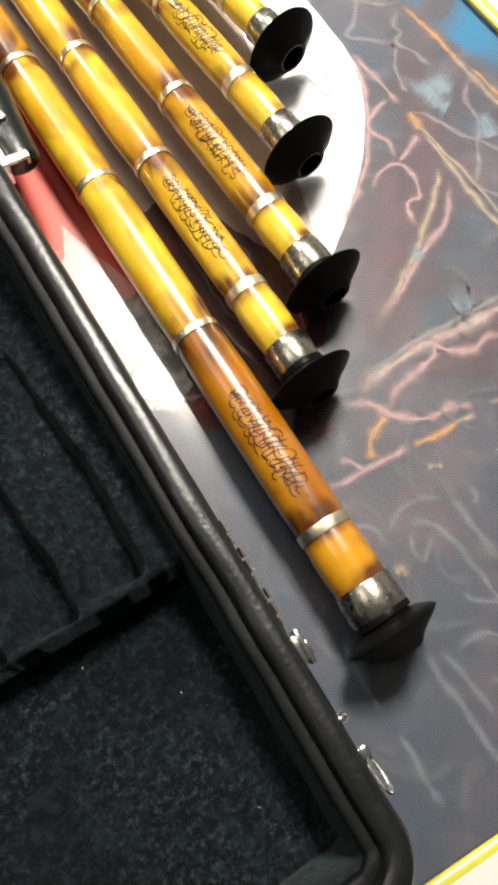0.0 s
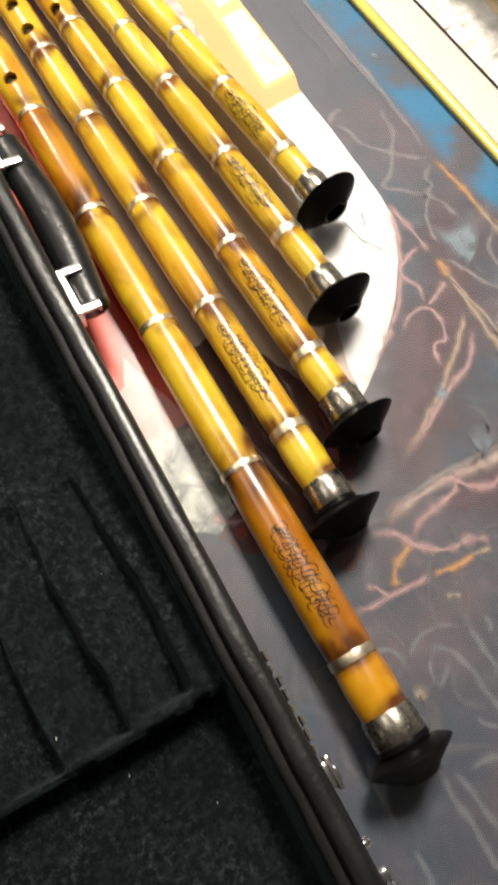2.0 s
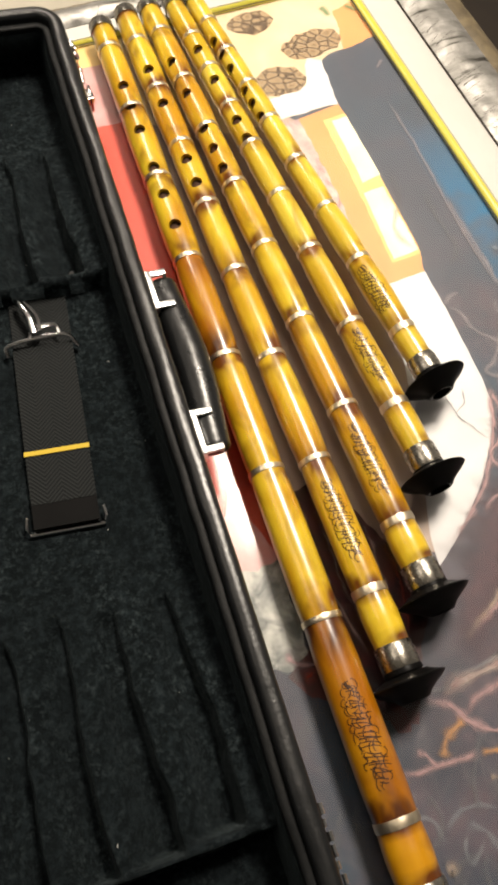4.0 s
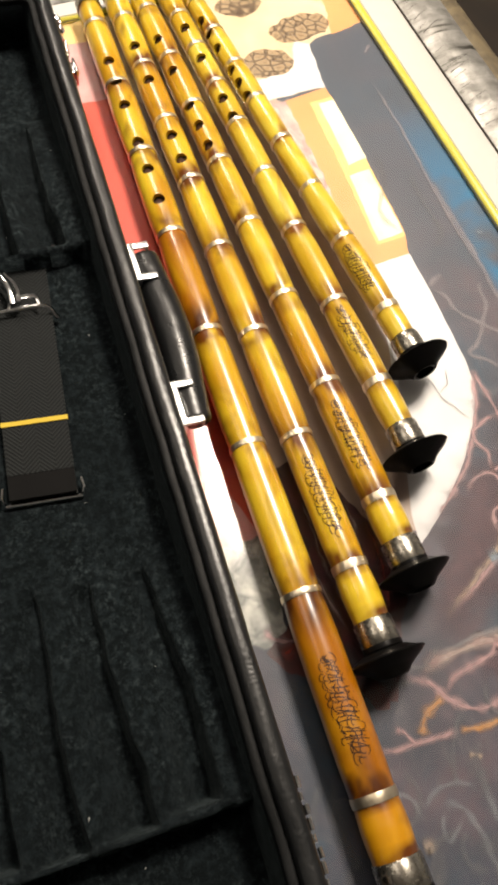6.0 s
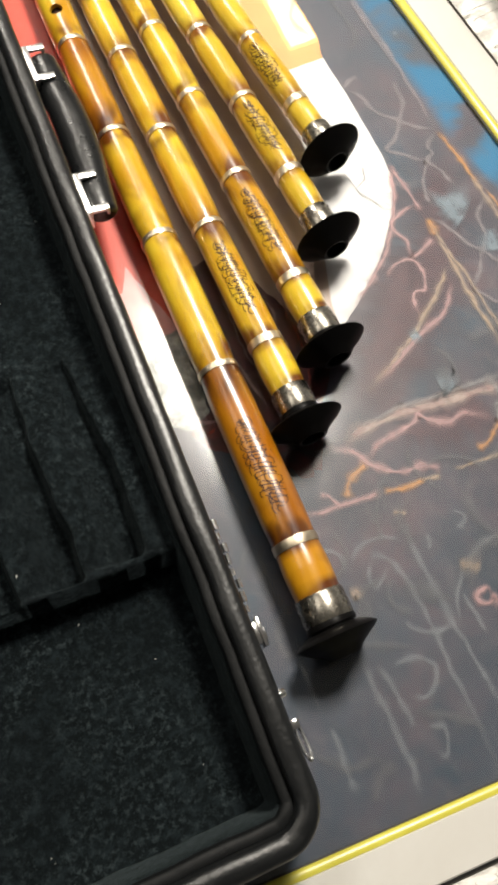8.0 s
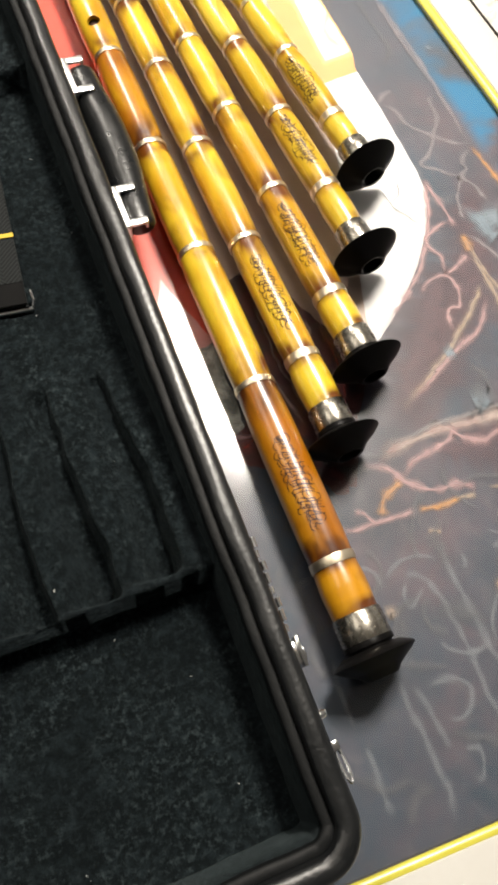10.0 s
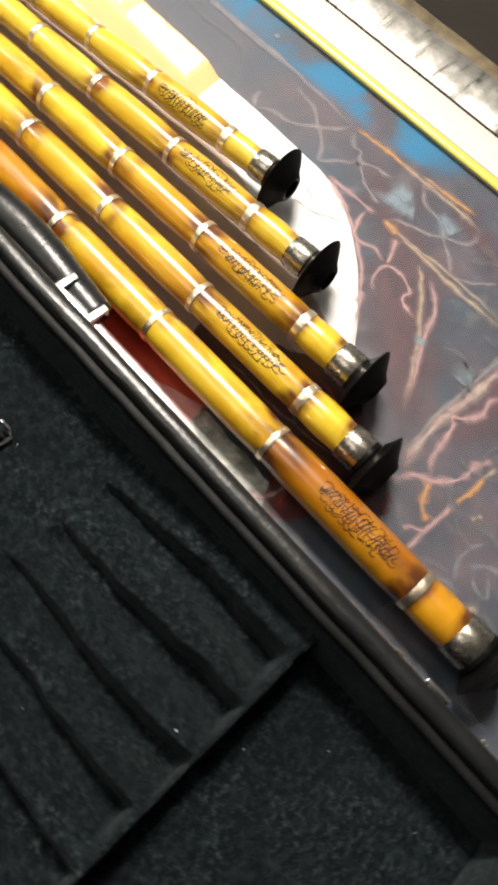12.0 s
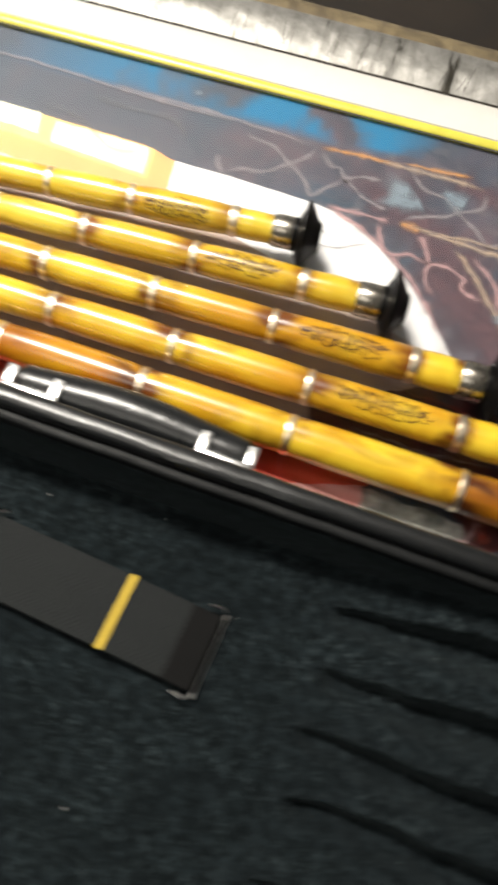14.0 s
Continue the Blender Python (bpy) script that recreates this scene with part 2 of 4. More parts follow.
L_FOG = dry_brush("stroke_fog", (0.34, 0.36, 0.39), (0.24, 0.26, 0.29), 0.45)
L_MIST = dry_brush("stroke_mist", (0.34, 0.30, 0.32), (0.24, 0.22, 0.24), 0.75)
L_PINK = dry_brush("stroke_pink", (0.54, 0.34, 0.34), (0.40, 0.26, 0.27))
L_GREY = dry_brush("stroke_grey", (0.36, 0.34, 0.35), (0.24, 0.235, 0.25), 0.75)
L_ORANGE = dry_brush("stroke_orange", (0.62, 0.30, 0.09), (0.46, 0.26, 0.15))
L_TAN = dry_brush("stroke_tan", (0.48, 0.36, 0.26), (0.32, 0.26, 0.23))
L_GREEN = dry_brush("stroke_green", (0.10, 0.25, 0.12), (0.2, 0.3, 0.15))
L_PALE = dry_brush("stroke_pale", (0.27, 0.33, 0.38), (0.20, 0.25, 0.30))
L_FAINT = dry_brush("stroke_faint", (0.21, 0.21, 0.225), (0.14, 0.145, 0.16), 0.42)
L_CRACK = dry_brush("stroke_crack", (0.13, 0.13, 0.14), (0.20, 0.20, 0.20))
L_PLUM = dry_brush("stroke_plum", (0.34, 0.20, 0.20), (0.50, 0.40, 0.36))
L_MAUVE = dry_brush("stroke_mauve", (0.155, 0.085, 0.098), (0.105, 0.066, 0.082), 0.75)
L_RED = dry_brush("stroke_red", (0.50, 0.08, 0.05), (0.30, 0.05, 0.04))

shell_m = Mat("print_shell", (0.4, 0.3, 0.18), 0.5)
shell_v = shell_m.node("ShaderNodeTexVoronoi", Scale=105.0)
shell_v.feature = "DISTANCE_TO_EDGE"
shell_m.join(shell_m.coords(), "Vector", shell_v, "Vector")
shell_r = shell_m.ramp(shell_v, 0, [(0.03, (0.09, 0.055, 0.03)), (0.16, (0.40, 0.29, 0.17)), (0.4, (0.26, 0.18, 0.10))])
shell_m.color((shell_r, 0))
P_SHELL = shell_m.mat

glass_m = bpy.data.materials.new("picture_glass")
glass_m.use_nodes = True
gn, gl = glass_m.node_tree.nodes, glass_m.node_tree.links
gn.remove(gn["Principled BSDF"])
g_clear, g_gloss, g_mix, g_fres = (gn.new("ShaderNodeBsdf" + k) if k in ("Transparent", "Glossy") else gn.new("ShaderNode" + k) for k in ("Transparent", "Glossy", "MixShader", "Fresnel"))
g_gloss.inputs["Roughness"].default_value = 0.13
g_clear.inputs["Color"].default_value = (0.97, 0.98, 0.975, 1)
g_fres.inputs["IOR"].default_value = 1.66
gl.new(g_fres.outputs[0], g_mix.inputs[0])
gl.new(g_clear.outputs[0], g_mix.inputs[1])
gl.new(g_gloss.outputs[0], g_mix.inputs[2])
gl.new(g_mix.outputs[0], gn["Material Output"].inputs["Surface"])

GOLD = paint("gold_paint", (0.58, 0.54, 0.08), (0.48, 0.42, 0.05), 40, 0.7, 0.30).mat
WHITE_WOOD = paint("white_lacquer", (0.60, 0.59, 0.555), (0.54, 0.52, 0.48), 12, 0.5, 0.34).mat
# near-black for the frame's groove and for the shade painted inside the lip
DARK = Mat("dark_groove_and_lip_shade", (0.02, 0.018, 0.015), 0.7).mat

pewter_m = Mat("brushed_pewter", (0.5, 0.5, 0.48), 0.48, 0.7)
pewter_n = pewter_m.noise(60, 5, 0.7, (1, 1, 1), warp=0.6)
pewter_f = pewter_m.noise(300, 4, 0.7)
pewter_r = pewter_m.ramp(pewter_n, 0, [(0.22, (0.13, 0.122, 0.11)), (0.40, (0.24, 0.232, 0.215)), (0.62, (0.33, 0.32, 0.30))])
pewter_v = pewter_m.noise(85, 4, 0.6, (0.10, 1, 0.3), warp=0.2)
pewter_k = pewter_m.ramp(pewter_v, 0, [(0.34, (0.12, 0.11, 0.09)), (0.40, (0.75, 0.75, 0.74)), (0.55, (1, 1, 1))])
pewter_x = pewter_m.mix(1.0, (pewter_r, 0), (pewter_k, 0), "MULTIPLY")
pewter_m.color(pewter_x).bump(pewter_m.math("ADD", (pewter_n, 0), (pewter_f, 0)), 0.25, 0.0014)
PEWTER = pewter_m.mat
bronze_m = paint("aged_bronze", (0.15, 0.115, 0.06), (0.07, 0.052, 0.028), 40, 1.3, 0.55)
BRONZE = bronze_m.mat
TABLE = paint("beige_stone", (0.40, 0.37, 0.30), (0.32, 0.29, 0.23), 9, 0.9, 0.4).mat
FLOOR = paint("dark_floor", (0.026, 0.018, 0.012), (0.016, 0.012, 0.009), 6, 1.0, 0.5).mat
WALL = paint("wall_paint", (0.58, 0.59, 0.60), (0.54, 0.55, 0.56), 4, 0.6, 0.8).mat
CEIL = paint("ceiling_paint", (0.76, 0.77, 0.78), (0.72, 0.73, 0.74), 4, 0.6, 0.8).mat
LAMP_RIM = Mat("lamp_frame_white", (0.7, 0.7, 0.7), 0.5).mat


# ---- mesh helpers ----
def mesh_of(bm, name, material, smooth=True):
    bmesh.ops.recalc_face_normals(bm, faces=bm.faces)
    me = bpy.data.meshes.new(name)
    bm.to_mesh(me)
    bm.free()
    me.materials.append(material)
    if smooth:
        me.shade_smooth()
        me.set_sharp_from_angle(angle=radians(38))
    return me


def part(name, bm, material, parent=None, label="", smooth=True):
    ob = new(name, mesh_of(bm, name, material, smooth))
    ob.parent = parent
    return tagged(ob, label)


def thing(name, label, category, m=None, group="", kind=""):
    ob = new(name)
    ob.empty_display_size = 0.02
    if m is not None:
        ob.matrix_world = m
    return tagged(ob, label, category, group, kind)


def box(x0, x1, y0, y1, z0, z1, bevel=0.0, m=None, segments=2):
    bm = bmesh.new()
    bmesh.ops.create_cube(bm, size=1.0)
    bmesh.ops.transform(bm, matrix=Matrix.Translation(((x0 + x1) / 2, (y0 + y1) / 2, (z0 + z1) / 2)) @ Matrix.Diagonal((x1 - x0, y1 - y0, z1 - z0, 1)), verts=bm.verts)
    if bevel:
        bmesh.ops.bevel(bm, geom=bm.edges[:], offset=bevel, segments=segments, affect="EDGES", profile=0.5)
    if m is not None:
        bmesh.ops.transform(bm, matrix=m, verts=bm.verts)
    return bm


def turned(profile, sides=40, closed=False):
    """A body of revolution about the local y axis; profile rows of (y, radius)."""
    bm = bmesh.new()
    rings = [[bm.verts.new((r * math.cos(2 * math.pi * k / sides), y, r * math.sin(2 * math.pi * k / sides))) for k in range(sides)] for y, r in profile]
    pairs = list(zip(rings, rings[1:])) + ([(rings[-1], rings[0])] if closed else [])
    for a, b in pairs:
        for k in range(sides):
            bm.faces.new((a[k], a[(k + 1) % sides], b[(k + 1) % sides], b[k]))
    return bm


def tube(points, radius, sides=10, closed=False, flat=1.0):
    """A rod swept along points, capped unless it closes on itself."""
    bm = bmesh.new()
    pts = [Vector(p) for p in points]
    n, rings = len(pts), []
    for i, p in enumerate(pts):
        a = pts[(i - 1) % n] if closed or i else p
        b = pts[(i + 1) % n] if closed or i < n - 1 else p
        d = (b - a).normalized()
        up = Vector((0, 0, 1)) if abs(d.z) < 0.9 else Vector((1, 0, 0))
        s = d.cross(up).normalized()
        u = s.cross(d)
        r = radius(i / (n - 1)) if callable(radius) else radius
        rings.append([bm.verts.new(p + r * (math.cos(2 * math.pi * k / sides) * s + flat * math.sin(2 * math.pi * k / sides) * u)) for k in range(sides)])
    for a, b in list(zip(rings, rings[1:])) + ([(rings[-1], rings[0])] if closed else []):
        for k in range(sides):
            bm.faces.new((a[k], a[(k + 1) % sides], b[(k + 1) % sides], b[k]))
    if not closed:
        bm.faces.new(rings[0])
        bm.faces.new(rings[-1])
    return bm


def merge(*bms):
    out = bms[0]
    for b in bms[1:]:
        me = bpy.data.meshes.new("tmp")
        b.to_mesh(me)
        b.free()
        out.from_mesh(me)
        bpy.data.meshes.remove(me)
    return out


def bent(points, n=24):
    """A smooth line through a few points (Catmull-Rom)."""
    p = [Vector(q) for q in points]
    p = [2 * p[0] - p[1], *p, 2 * p[-1] - p[-2]]
    out = []
    for i in range(1, len(p) - 2):
        for k in range(n):
            t = k / n
            out.append(0.5 * (2 * p[i] + (p[i + 1] - p[i - 1]) * t + (2 * p[i - 1] - 5 * p[i] + 4 * p[i + 1] - p[i + 2]) * t * t + (3 * p[i] - p[i - 1] - 3 * p[i + 1] + p[i + 2]) * t ** 3))
    return out + [p[-2]]


# ---- the room ----
room = [("wall_east", 3.4, 3.5, -3.0, 5.0), ("wall_west", -3.1, -3.0, -3.0, 5.0), ("wall_north", -3.1, 3.5, 5.0, 5.1), ("wall_south", -3.1, 3.5, -3.1, -3.0)]
for name, x0, x1, y0, y1 in room:
    tagged(part(name, box(x0, x1, y0, y1, -0.78, CEILING), WALL, smooth=False), "plain warm grey painted room wall", "wall", kind="structure")
tagged(part("floor", box(-3.1, 3.5, -3.1, 5.1, -0.86, -0.78), FLOOR, smooth=False), "dark brown floor far below the table", "floor", kind="structure")
tagged(part("ceiling", box(-3.1, 3.5, -3.1, 5.1, CEILING, CEILING + 0.08), CEIL, smooth=False), "off-white painted ceiling over the table", "ceiling", kind="structure")
# housings for all three panels, the two added fill lamps included
for lx, ly, sx, sy, watts in LAMPS:
    lamp_body = thing("unseen_ceiling_light", "white square panel lamp set on the ceiling, unseen, main and added fill alike", "ceiling light", pose(lx, ly, CEILING), "ceiling panels")
    rim = merge(*(box(*b, -0.035, 0.0, 0.003) for b in ((-sx / 2 - 0.03, -sx / 2, -sy / 2 - 0.03, sy / 2 + 0.03), (sx / 2, sx / 2 + 0.03, -sy / 2 - 0.03, sy / 2 + 0.03), (-sx / 2, sx / 2, -sy / 2 - 0.03, -sy / 2), (-sx / 2, sx / 2, sy / 2, sy / 2 + 0.03))))
    part("frame", rim, LAMP_RIM, lamp_body)
    part("backing", box(-sx / 2, sx / 2, -sy / 2, sy / 2, -0.02, -0.002), LAMP_RIM, lamp_body)

table = thing("table", "beige stone-topped table under the picture frame", "table", pose(0, 0, 0))
part("tabletop", box(-0.55, 0.79, -0.35, 1.75, -0.066, -0.036, 0.004), TABLE, table)
for lx, ly in ((-0.47, -0.27), (0.71, -0.27), (-0.47, 1.67), (0.71, 1.67)):
    part("leg", box(lx - 0.03, lx + 0.03, ly - 0.03, ly + 0.03, -0.78, -0.066, 0.004), BRONZE, table)

# ---- the framed picture lying on the table ----
picture = thing("framed_picture", "large glazed painting in a gold, white and pewter frame lying flat", "picture frame", pose(0, 0, 0))
INNER = [(0.0, 0.007), (0.72, -0.072), (0.72, 0.8265), (0.0, 0.763)]


def outset(d):
    """The picture's inner outline, moved outwards by d."""
    lines = []
    for a, b in zip(INNER, INNER[1:] + INNER[:1]):
        a, b = Vector(a), Vector(b)
        e = (b - a).normalized()
        n = Vector((e.y, -e.x))
        lines.append((a + n * d * (0.78, 1.0, 0.5, 1.0)[len(lines)], e))
    out = []
    for (p, e), (q, f) in zip(lines[-1:] + lines[:-1], lines):
        k = ((q - p).x * f.y - (q - p).y * f.x) / (e.x * f.y - e.y * f.x)
        out.append(p + e * k)
    return out


def rail(side, profile, cuts=1, wobble=0.0):
    """One mitred side of the frame; profile rows of (distance outwards, height)."""
    bm, grid = bmesh.new(), []
    for d, z in profile:
        q = outset(d)
        a, b = q[side], q[(side + 1) % 4]
        row = []
        for k in range(cuts + 1):
            p = a.lerp(b, k / cuts)
            w = wobble * noise.noise((p.x * 90, p.y * 90, d * 60)) + wobble * 1.4 * noise.noise((p.x * 30, p.y * 30, 7 + d * 40))
            row.append(bm.verts.new((p.x, p.y, z + (w if profile[0][0] < d < profile[-1][0] else 0))))
        grid.append(row)
    for r, s in zip(grid, grid[1:]):
        for k in range(cuts):
            bm.faces.new((r[k], r[k + 1], s[k + 1], s[k]))
    return bm


for side in range(4):
    part("gold_lip", rail(side, [(0.0, -0.006), (0.0, 0.0008), (0.0012, 0.0022), (0.0050, 0.0034), (0.0062, 0.0032)]), GOLD, picture, "yellow gold painted inner lip")
    part("white_band", rail(side, [(0.0062, 0.0028), (0.0070, 0.0040), (0.0400, 0.0040), (0.0412, 0.0032), (0.0412, -0.02)]), WHITE_WOOD, picture, "flat white lacquered band")
    # dark strip on the glass stands in for the lip's shadow line
    part("inner_gap", rail(side, [(-0.0016, 0.0004), (-0.0002, 0.0007)]), DARK, picture)
    part("groove", rail(side, [(0.0412, 0.0005), (0.0442, 0.0005)]), DARK, picture)
    hump = [(0.0442 + 0.046 * k / 12, 0.0005 + 0.0085 * math.sin(math.pi * (0.06 + 0.80 * k / 12)) ** 0.7) for k in range(13)]
    part("pewter_moulding", rail(side, hump, 260, 0.0011), PEWTER, picture, "rough silvery pewter moulding")
    part("bronze_edge", rail(side, [(0.0902, 0.0035), (0.093, 0.0010), (0.102, 0.0020), (0.112, -0.001), (0.120, -0.006), (0.124, -0.014), (0.125, -0.036)], 160, 0.0008), BRONZE, picture, "dull bronze outer edge")


# thin dark cracks across the silvery leaf of the moulding
CRACK = Mat("leaf_crack", (0.035, 0.030, 0.024), 0.7).mat
crack_rng = random.Random(8)
for side in (0, 1, 2):
    cracks = bmesh.new()
    for k in range(46):
        f, lean, reach = crack_rng.uniform(0.06, 0.94), crack_rng.uniform(-0.006, 0.006), crack_rng.uniform(0.25, 1.0)
        thick, last = crack_rng.uniform(0.00015, 0.00040), None
        for j in range(9):
            d, z = hump[1 + j]
            if j / 8 > reach:
                break
            q = outset(d)
            a, b = q[side], q[(side + 1) % 4]
            e = (b - a).normalized()
            p = a.lerp(b, f) + e * (lean * j / 8 + 0.0006 * noise.noise((k * 3.7, j * 0.9, side)))
            w = 0.0011 * noise.noise((p.x * 90, p.y * 90, d * 60)) + 0.00154 * noise.noise((p.x * 30, p.y * 30, 7 + d * 40))
            half = thick * (1.0 - 0.7 * j / 8)
            pair = [cracks.verts.new((p.x + e.x * g * half, p.y + e.y * g * half, z + w + 0.0003)) for g in (-1, 1)]
            if last:
                cracks.faces.new((last[0], last[1], pair[1], pair[0]))
            last = pair
    tagged(part("leaf_cracks", cracks, CRACK, picture, "fine dark cracks in the silver leaf", smooth=False), kind="stuff")


def flat(points, z, jag=0.0):
    """A flat painted patch with a slightly ragged outline."""
    bm = bmesh.new()
    pts = []
    for a, b in zip(points, points[1:] + points[:1]):
        a, b = Vector((*a, 0)), Vector((*b, 0))
        n = max(1, int((b - a).length / 0.004)) if jag else 1
        for k in range(n):
            p = a.lerp(b, k / n)
            w = jag * noise.noise_vector((p.x * 120, p.y * 120, z * 999))
            pts.append((p.x + w.x, p.y + w.y, z))
    bm.faces.new([bm.verts.new(p) for p in pts]).normal_update()
    bmesh.ops.triangulate(bm, faces=bm.faces[:])
    return bm


def stroke(points, width, z, wild=0.0022, n=16):
    """A brush stroke: a flat ribbon of uneven width along a smooth line, soft at its edges."""
    line = bent([(x, y, z) for x, y in points], n)
    bm = bmesh.new()
    soft, last = bm.loops.layers.float_color.new("soft"), None
    for i, p in enumerate(line):
        d = (line[min(i + 1, len(line) - 1)] - line[max(i - 1, 0)]).normalized()
        s = Vector((-d.y, d.x, 0))
        w = 1.9 * width * max(0.25, 0.62 + 0.55 * noise.noise((p.x * 120, p.y * 120, 3)) + 0.25 * noise.noise((p.x * 400, p.y * 400, 9)))
        o = wild * Vector((noise.noise((p.x * 90, p.y * 90, 1)) + 0.4 * noise.noise((p.x * 230, p.y * 230, 2)), noise.noise((p.x * 90, p.y * 90, 5)) + 0.4 * noise.noise((p.x * 230, p.y * 230, 6)), 0))
        end = min(1.0, 7 * min(i, len(line) - 1 - i) / len(line))
        row = [(bm.verts.new(p + o + s * w * k), v) for k, v in ((0.62, 0.0), (0.34, 0.35 * end), (0.10, end), (-0.10, end), (-0.34, 0.35 * end), (-0.62, 0.0))]
        if last:
            for (a, av), (b, bv), (c, cv), (e, ev) in zip(last, last[1:], row[1:], row):
                face = bm.faces.new((a, b, c, e))
                for loop, v in zip(face.loops, (av, bv, cv, ev)):
                    loop[soft] = (v, v, v, 1)
        last = row
    return bm


PRINT = -0.0024
part("print", flat([(-0.004, 0.003), (0.724, -0.076), (0.724, 0.831), (-0.004, 0.767)], PRINT), GROUND, picture, "painting in slate blue, mauve and pink", smooth=False)
LEVEL = [PRINT]


def patch(name, points, material, jag=0.0012):
    LEVEL[0] += 0.000012
    part(name, flat(points, LEVEL[0], jag), material, picture, smooth=False)


def oval(x, y, a, b, turn=0.0, n=20):
    c, s = math.cos(radians(turn)), math.sin(radians(turn))
    return [(x + a * math.cos(k * 2 * math.pi / n) * c - b * math.sin(k * 2 * math.pi / n) * s, y + a * math.cos(k * 2 * math.pi / n) * s + b * math.sin(k * 2 * math.pi / n) * c) for k in range(n)]


patch("tan_field", [(0.432, 0.330), (0.470, 0.325), (0.500, 0.262), (0.530, 0.250), (0.60, 0.42), (0.602, 0.655), (0.56, 0.70), (0.44, 0.70)], P_TAN)
patch("white_cloth", [(0.6315, 0.470), (0.631, 0.434), (0.628, 0.388), (0.6265, 0.362), (0.6235, 0.346), (0.617, 0.331), (0.607, 0.316), (0.596, 0.302), (0.585, 0.290), (0.572, 0.2775), (0.556, 0.265), (0.540, 0.253), (0.522, 0.242), (0.526, 0.262), (0.552, 0.33), (0.575, 0.40), (0.598, 0.470)], P_WHITE, 0.0006)
patch("cream_field", [(0.535, 0.660), (0.574, 0.664), (0.644, 0.670), (0.653, 0.727), (0.663, 0.733), (0.72, 0.746), (0.72, 0.829), (0.43, 0.803), (0.45, 0.70)], P_CREAM)
patch("white_sky", [(0.560, 0.664), (0.644, 0.670), (0.653, 0.727), (0.640, 0.735), (0.625, 0.700), (0.58, 0.690)], P_WHITE, 0.002)
patch("orange_sky", [(0.681, 0.736), (0.720, 0.746), (0.720, 0.800), (0.694, 0.792), (0.690, 0.766)], P_ORANGE, 0.002)
for sx, sy, a, b, turn in ((0.601, 0.711, 0.028, 0.019, 6), (0.654, 0.752, 0.034, 0.017, 12), (0.607, 0.795, 0.024, 0.016, 10)):
    patch("turtle_shell_shape", oval(sx, sy, a, b, turn), P_SHELL, 0.004)
patch("orange_house", [(0.600, 0.661), (0.644, 0.669), (0.645, 0.653), (0.639, 0.495), (0.631, 0.470), (0.574, 0.466), (0.592, 0.53), (0.597, 0.588)], P_ORANGE, 0.0006)
patch("purple_shape", [(0.575, 0.657), (0.600, 0.661), (0.597, 0.588), (0.594, 0.535), (0.572, 0.560)], P_PURPLE, 0.002)
patch("yellow_wall", [(0.621, 0.653), (0.6446, 0.656), (0.642, 0.57), (0.6375, 0.488), (0.609, 0.486), (0.616, 0.570)], P_YELLOW, 0.001)
patch("window_light", [(0.629, 0.650), (0.6446, 0.652), (0.6435, 0.578), (0.624, 0.574)], P_WINDOW, 0.0008)
patch("window_light", [(0.619, 0.562), (0.6395, 0.565), (0.6375, 0.492), (0.612, 0.489)], P_WINDOW, 0.0008)
patch("red_field", [(0.380, 0.335), (0.395, 0.310), (0.420, 0.286), (0.434, 0.266), (0.436, 0.300), (0.446, 0.70), (0.380, 0.70)], P_RED, 0.0006)
patch("pink_corner", [(0.40, 0.700), (0.455, 0.700), (0.458, 0.776), (0.40, 0.772)], P_PINK)
patch("yellow_corner", [(0.40, 0.772), (0.465, 0.777), (0.467, 0.804), (0.40, 0.798)], P_YELLOW)
patch("pink_shape", [(0.376, 0.318), (0.398, 0.326), (0.407, 0.345), (0.412, 0.320), (0.421, 0.286), (0.404, 0.281), (0.376, 0.292)], P_PINK)
patch("sketch_shape", [(0.376, 0.293), (0.404, 0.283), (0.420, 0.285), (0.418, 0.250), (0.411, 0.215), (0.396, 0.214), (0.378, 0.236)], P_SKETCH, 0.003)
patch("maroon_field", [(0.424, 0.235), (0.440, 0.325), (0.470, 0.330), (0.500, 0.262), (0.512, 0.232), (0.486, 0.200), (0.462, 0.158), (0.440, 0.168)], P_MAROON, 0.002)
patch("red_shape", [(0.440, 0.182), (0.450, 0.198), (0.460, 0.172), (0.455, 0.156), (0.447, 0.158)], P_MAROON, 0.002)
patch("plum_shape", [(0.396, 0.212), (0.412, 0.222), (0.428, 0.240), (0.430, 0.205), (0.418, 0.188), (0.404, 0.196)], P_MAROON, 0.003)


def line(material, width, points):
    LEVEL[0] += 0.000008
    part("brush_stroke", stroke(points, width * 1.55, LEVEL[0], 0.0014), material, picture, smooth=False)


# the mauve ground beside the white cloth
line(L_MAUVE, 0.030, [(0.662, 0.345), (0.640, 0.300), (0.612, 0.262), (0.570, 0.225), (0.540, 0.190)])
line(L_MAUVE, 0.022, [(0.600, 0.285), (0.575, 0.250), (0.545, 0.222), (0.510, 0.175)])
line(L_MAUVE, 0.020, [(0.520, 0.160), (0.550, 0.150), (0.590, 0.150)])
line(L_MAUVE, 0.016, [(0.684, 0.275), (0.668, 0.220), (0.650, 0.170)])
# brush lines over the ground: the net by the blue band, the pink and orange forks, the chalky curls
line(L_MIST, 0.0024, [(0.69, 0.537), (0.688, 0.519), (0.687, 0.46), (0.685, 0.43), (0.68, 0.37)])
line(L_ORANGE, 0.003, [(0.68, 0.37), (0.682, 0.349), (0.683, 0.333), (0.682, 0.303)])
line(L_TAN, 0.0036, [(0.682, 0.324), (0.682, 0.3), (0.682, 0.28), (0.681, 0.241)])
line(L_ORANGE, 0.0024, [(0.686, 0.307), (0.687, 0.284), (0.689, 0.252)])
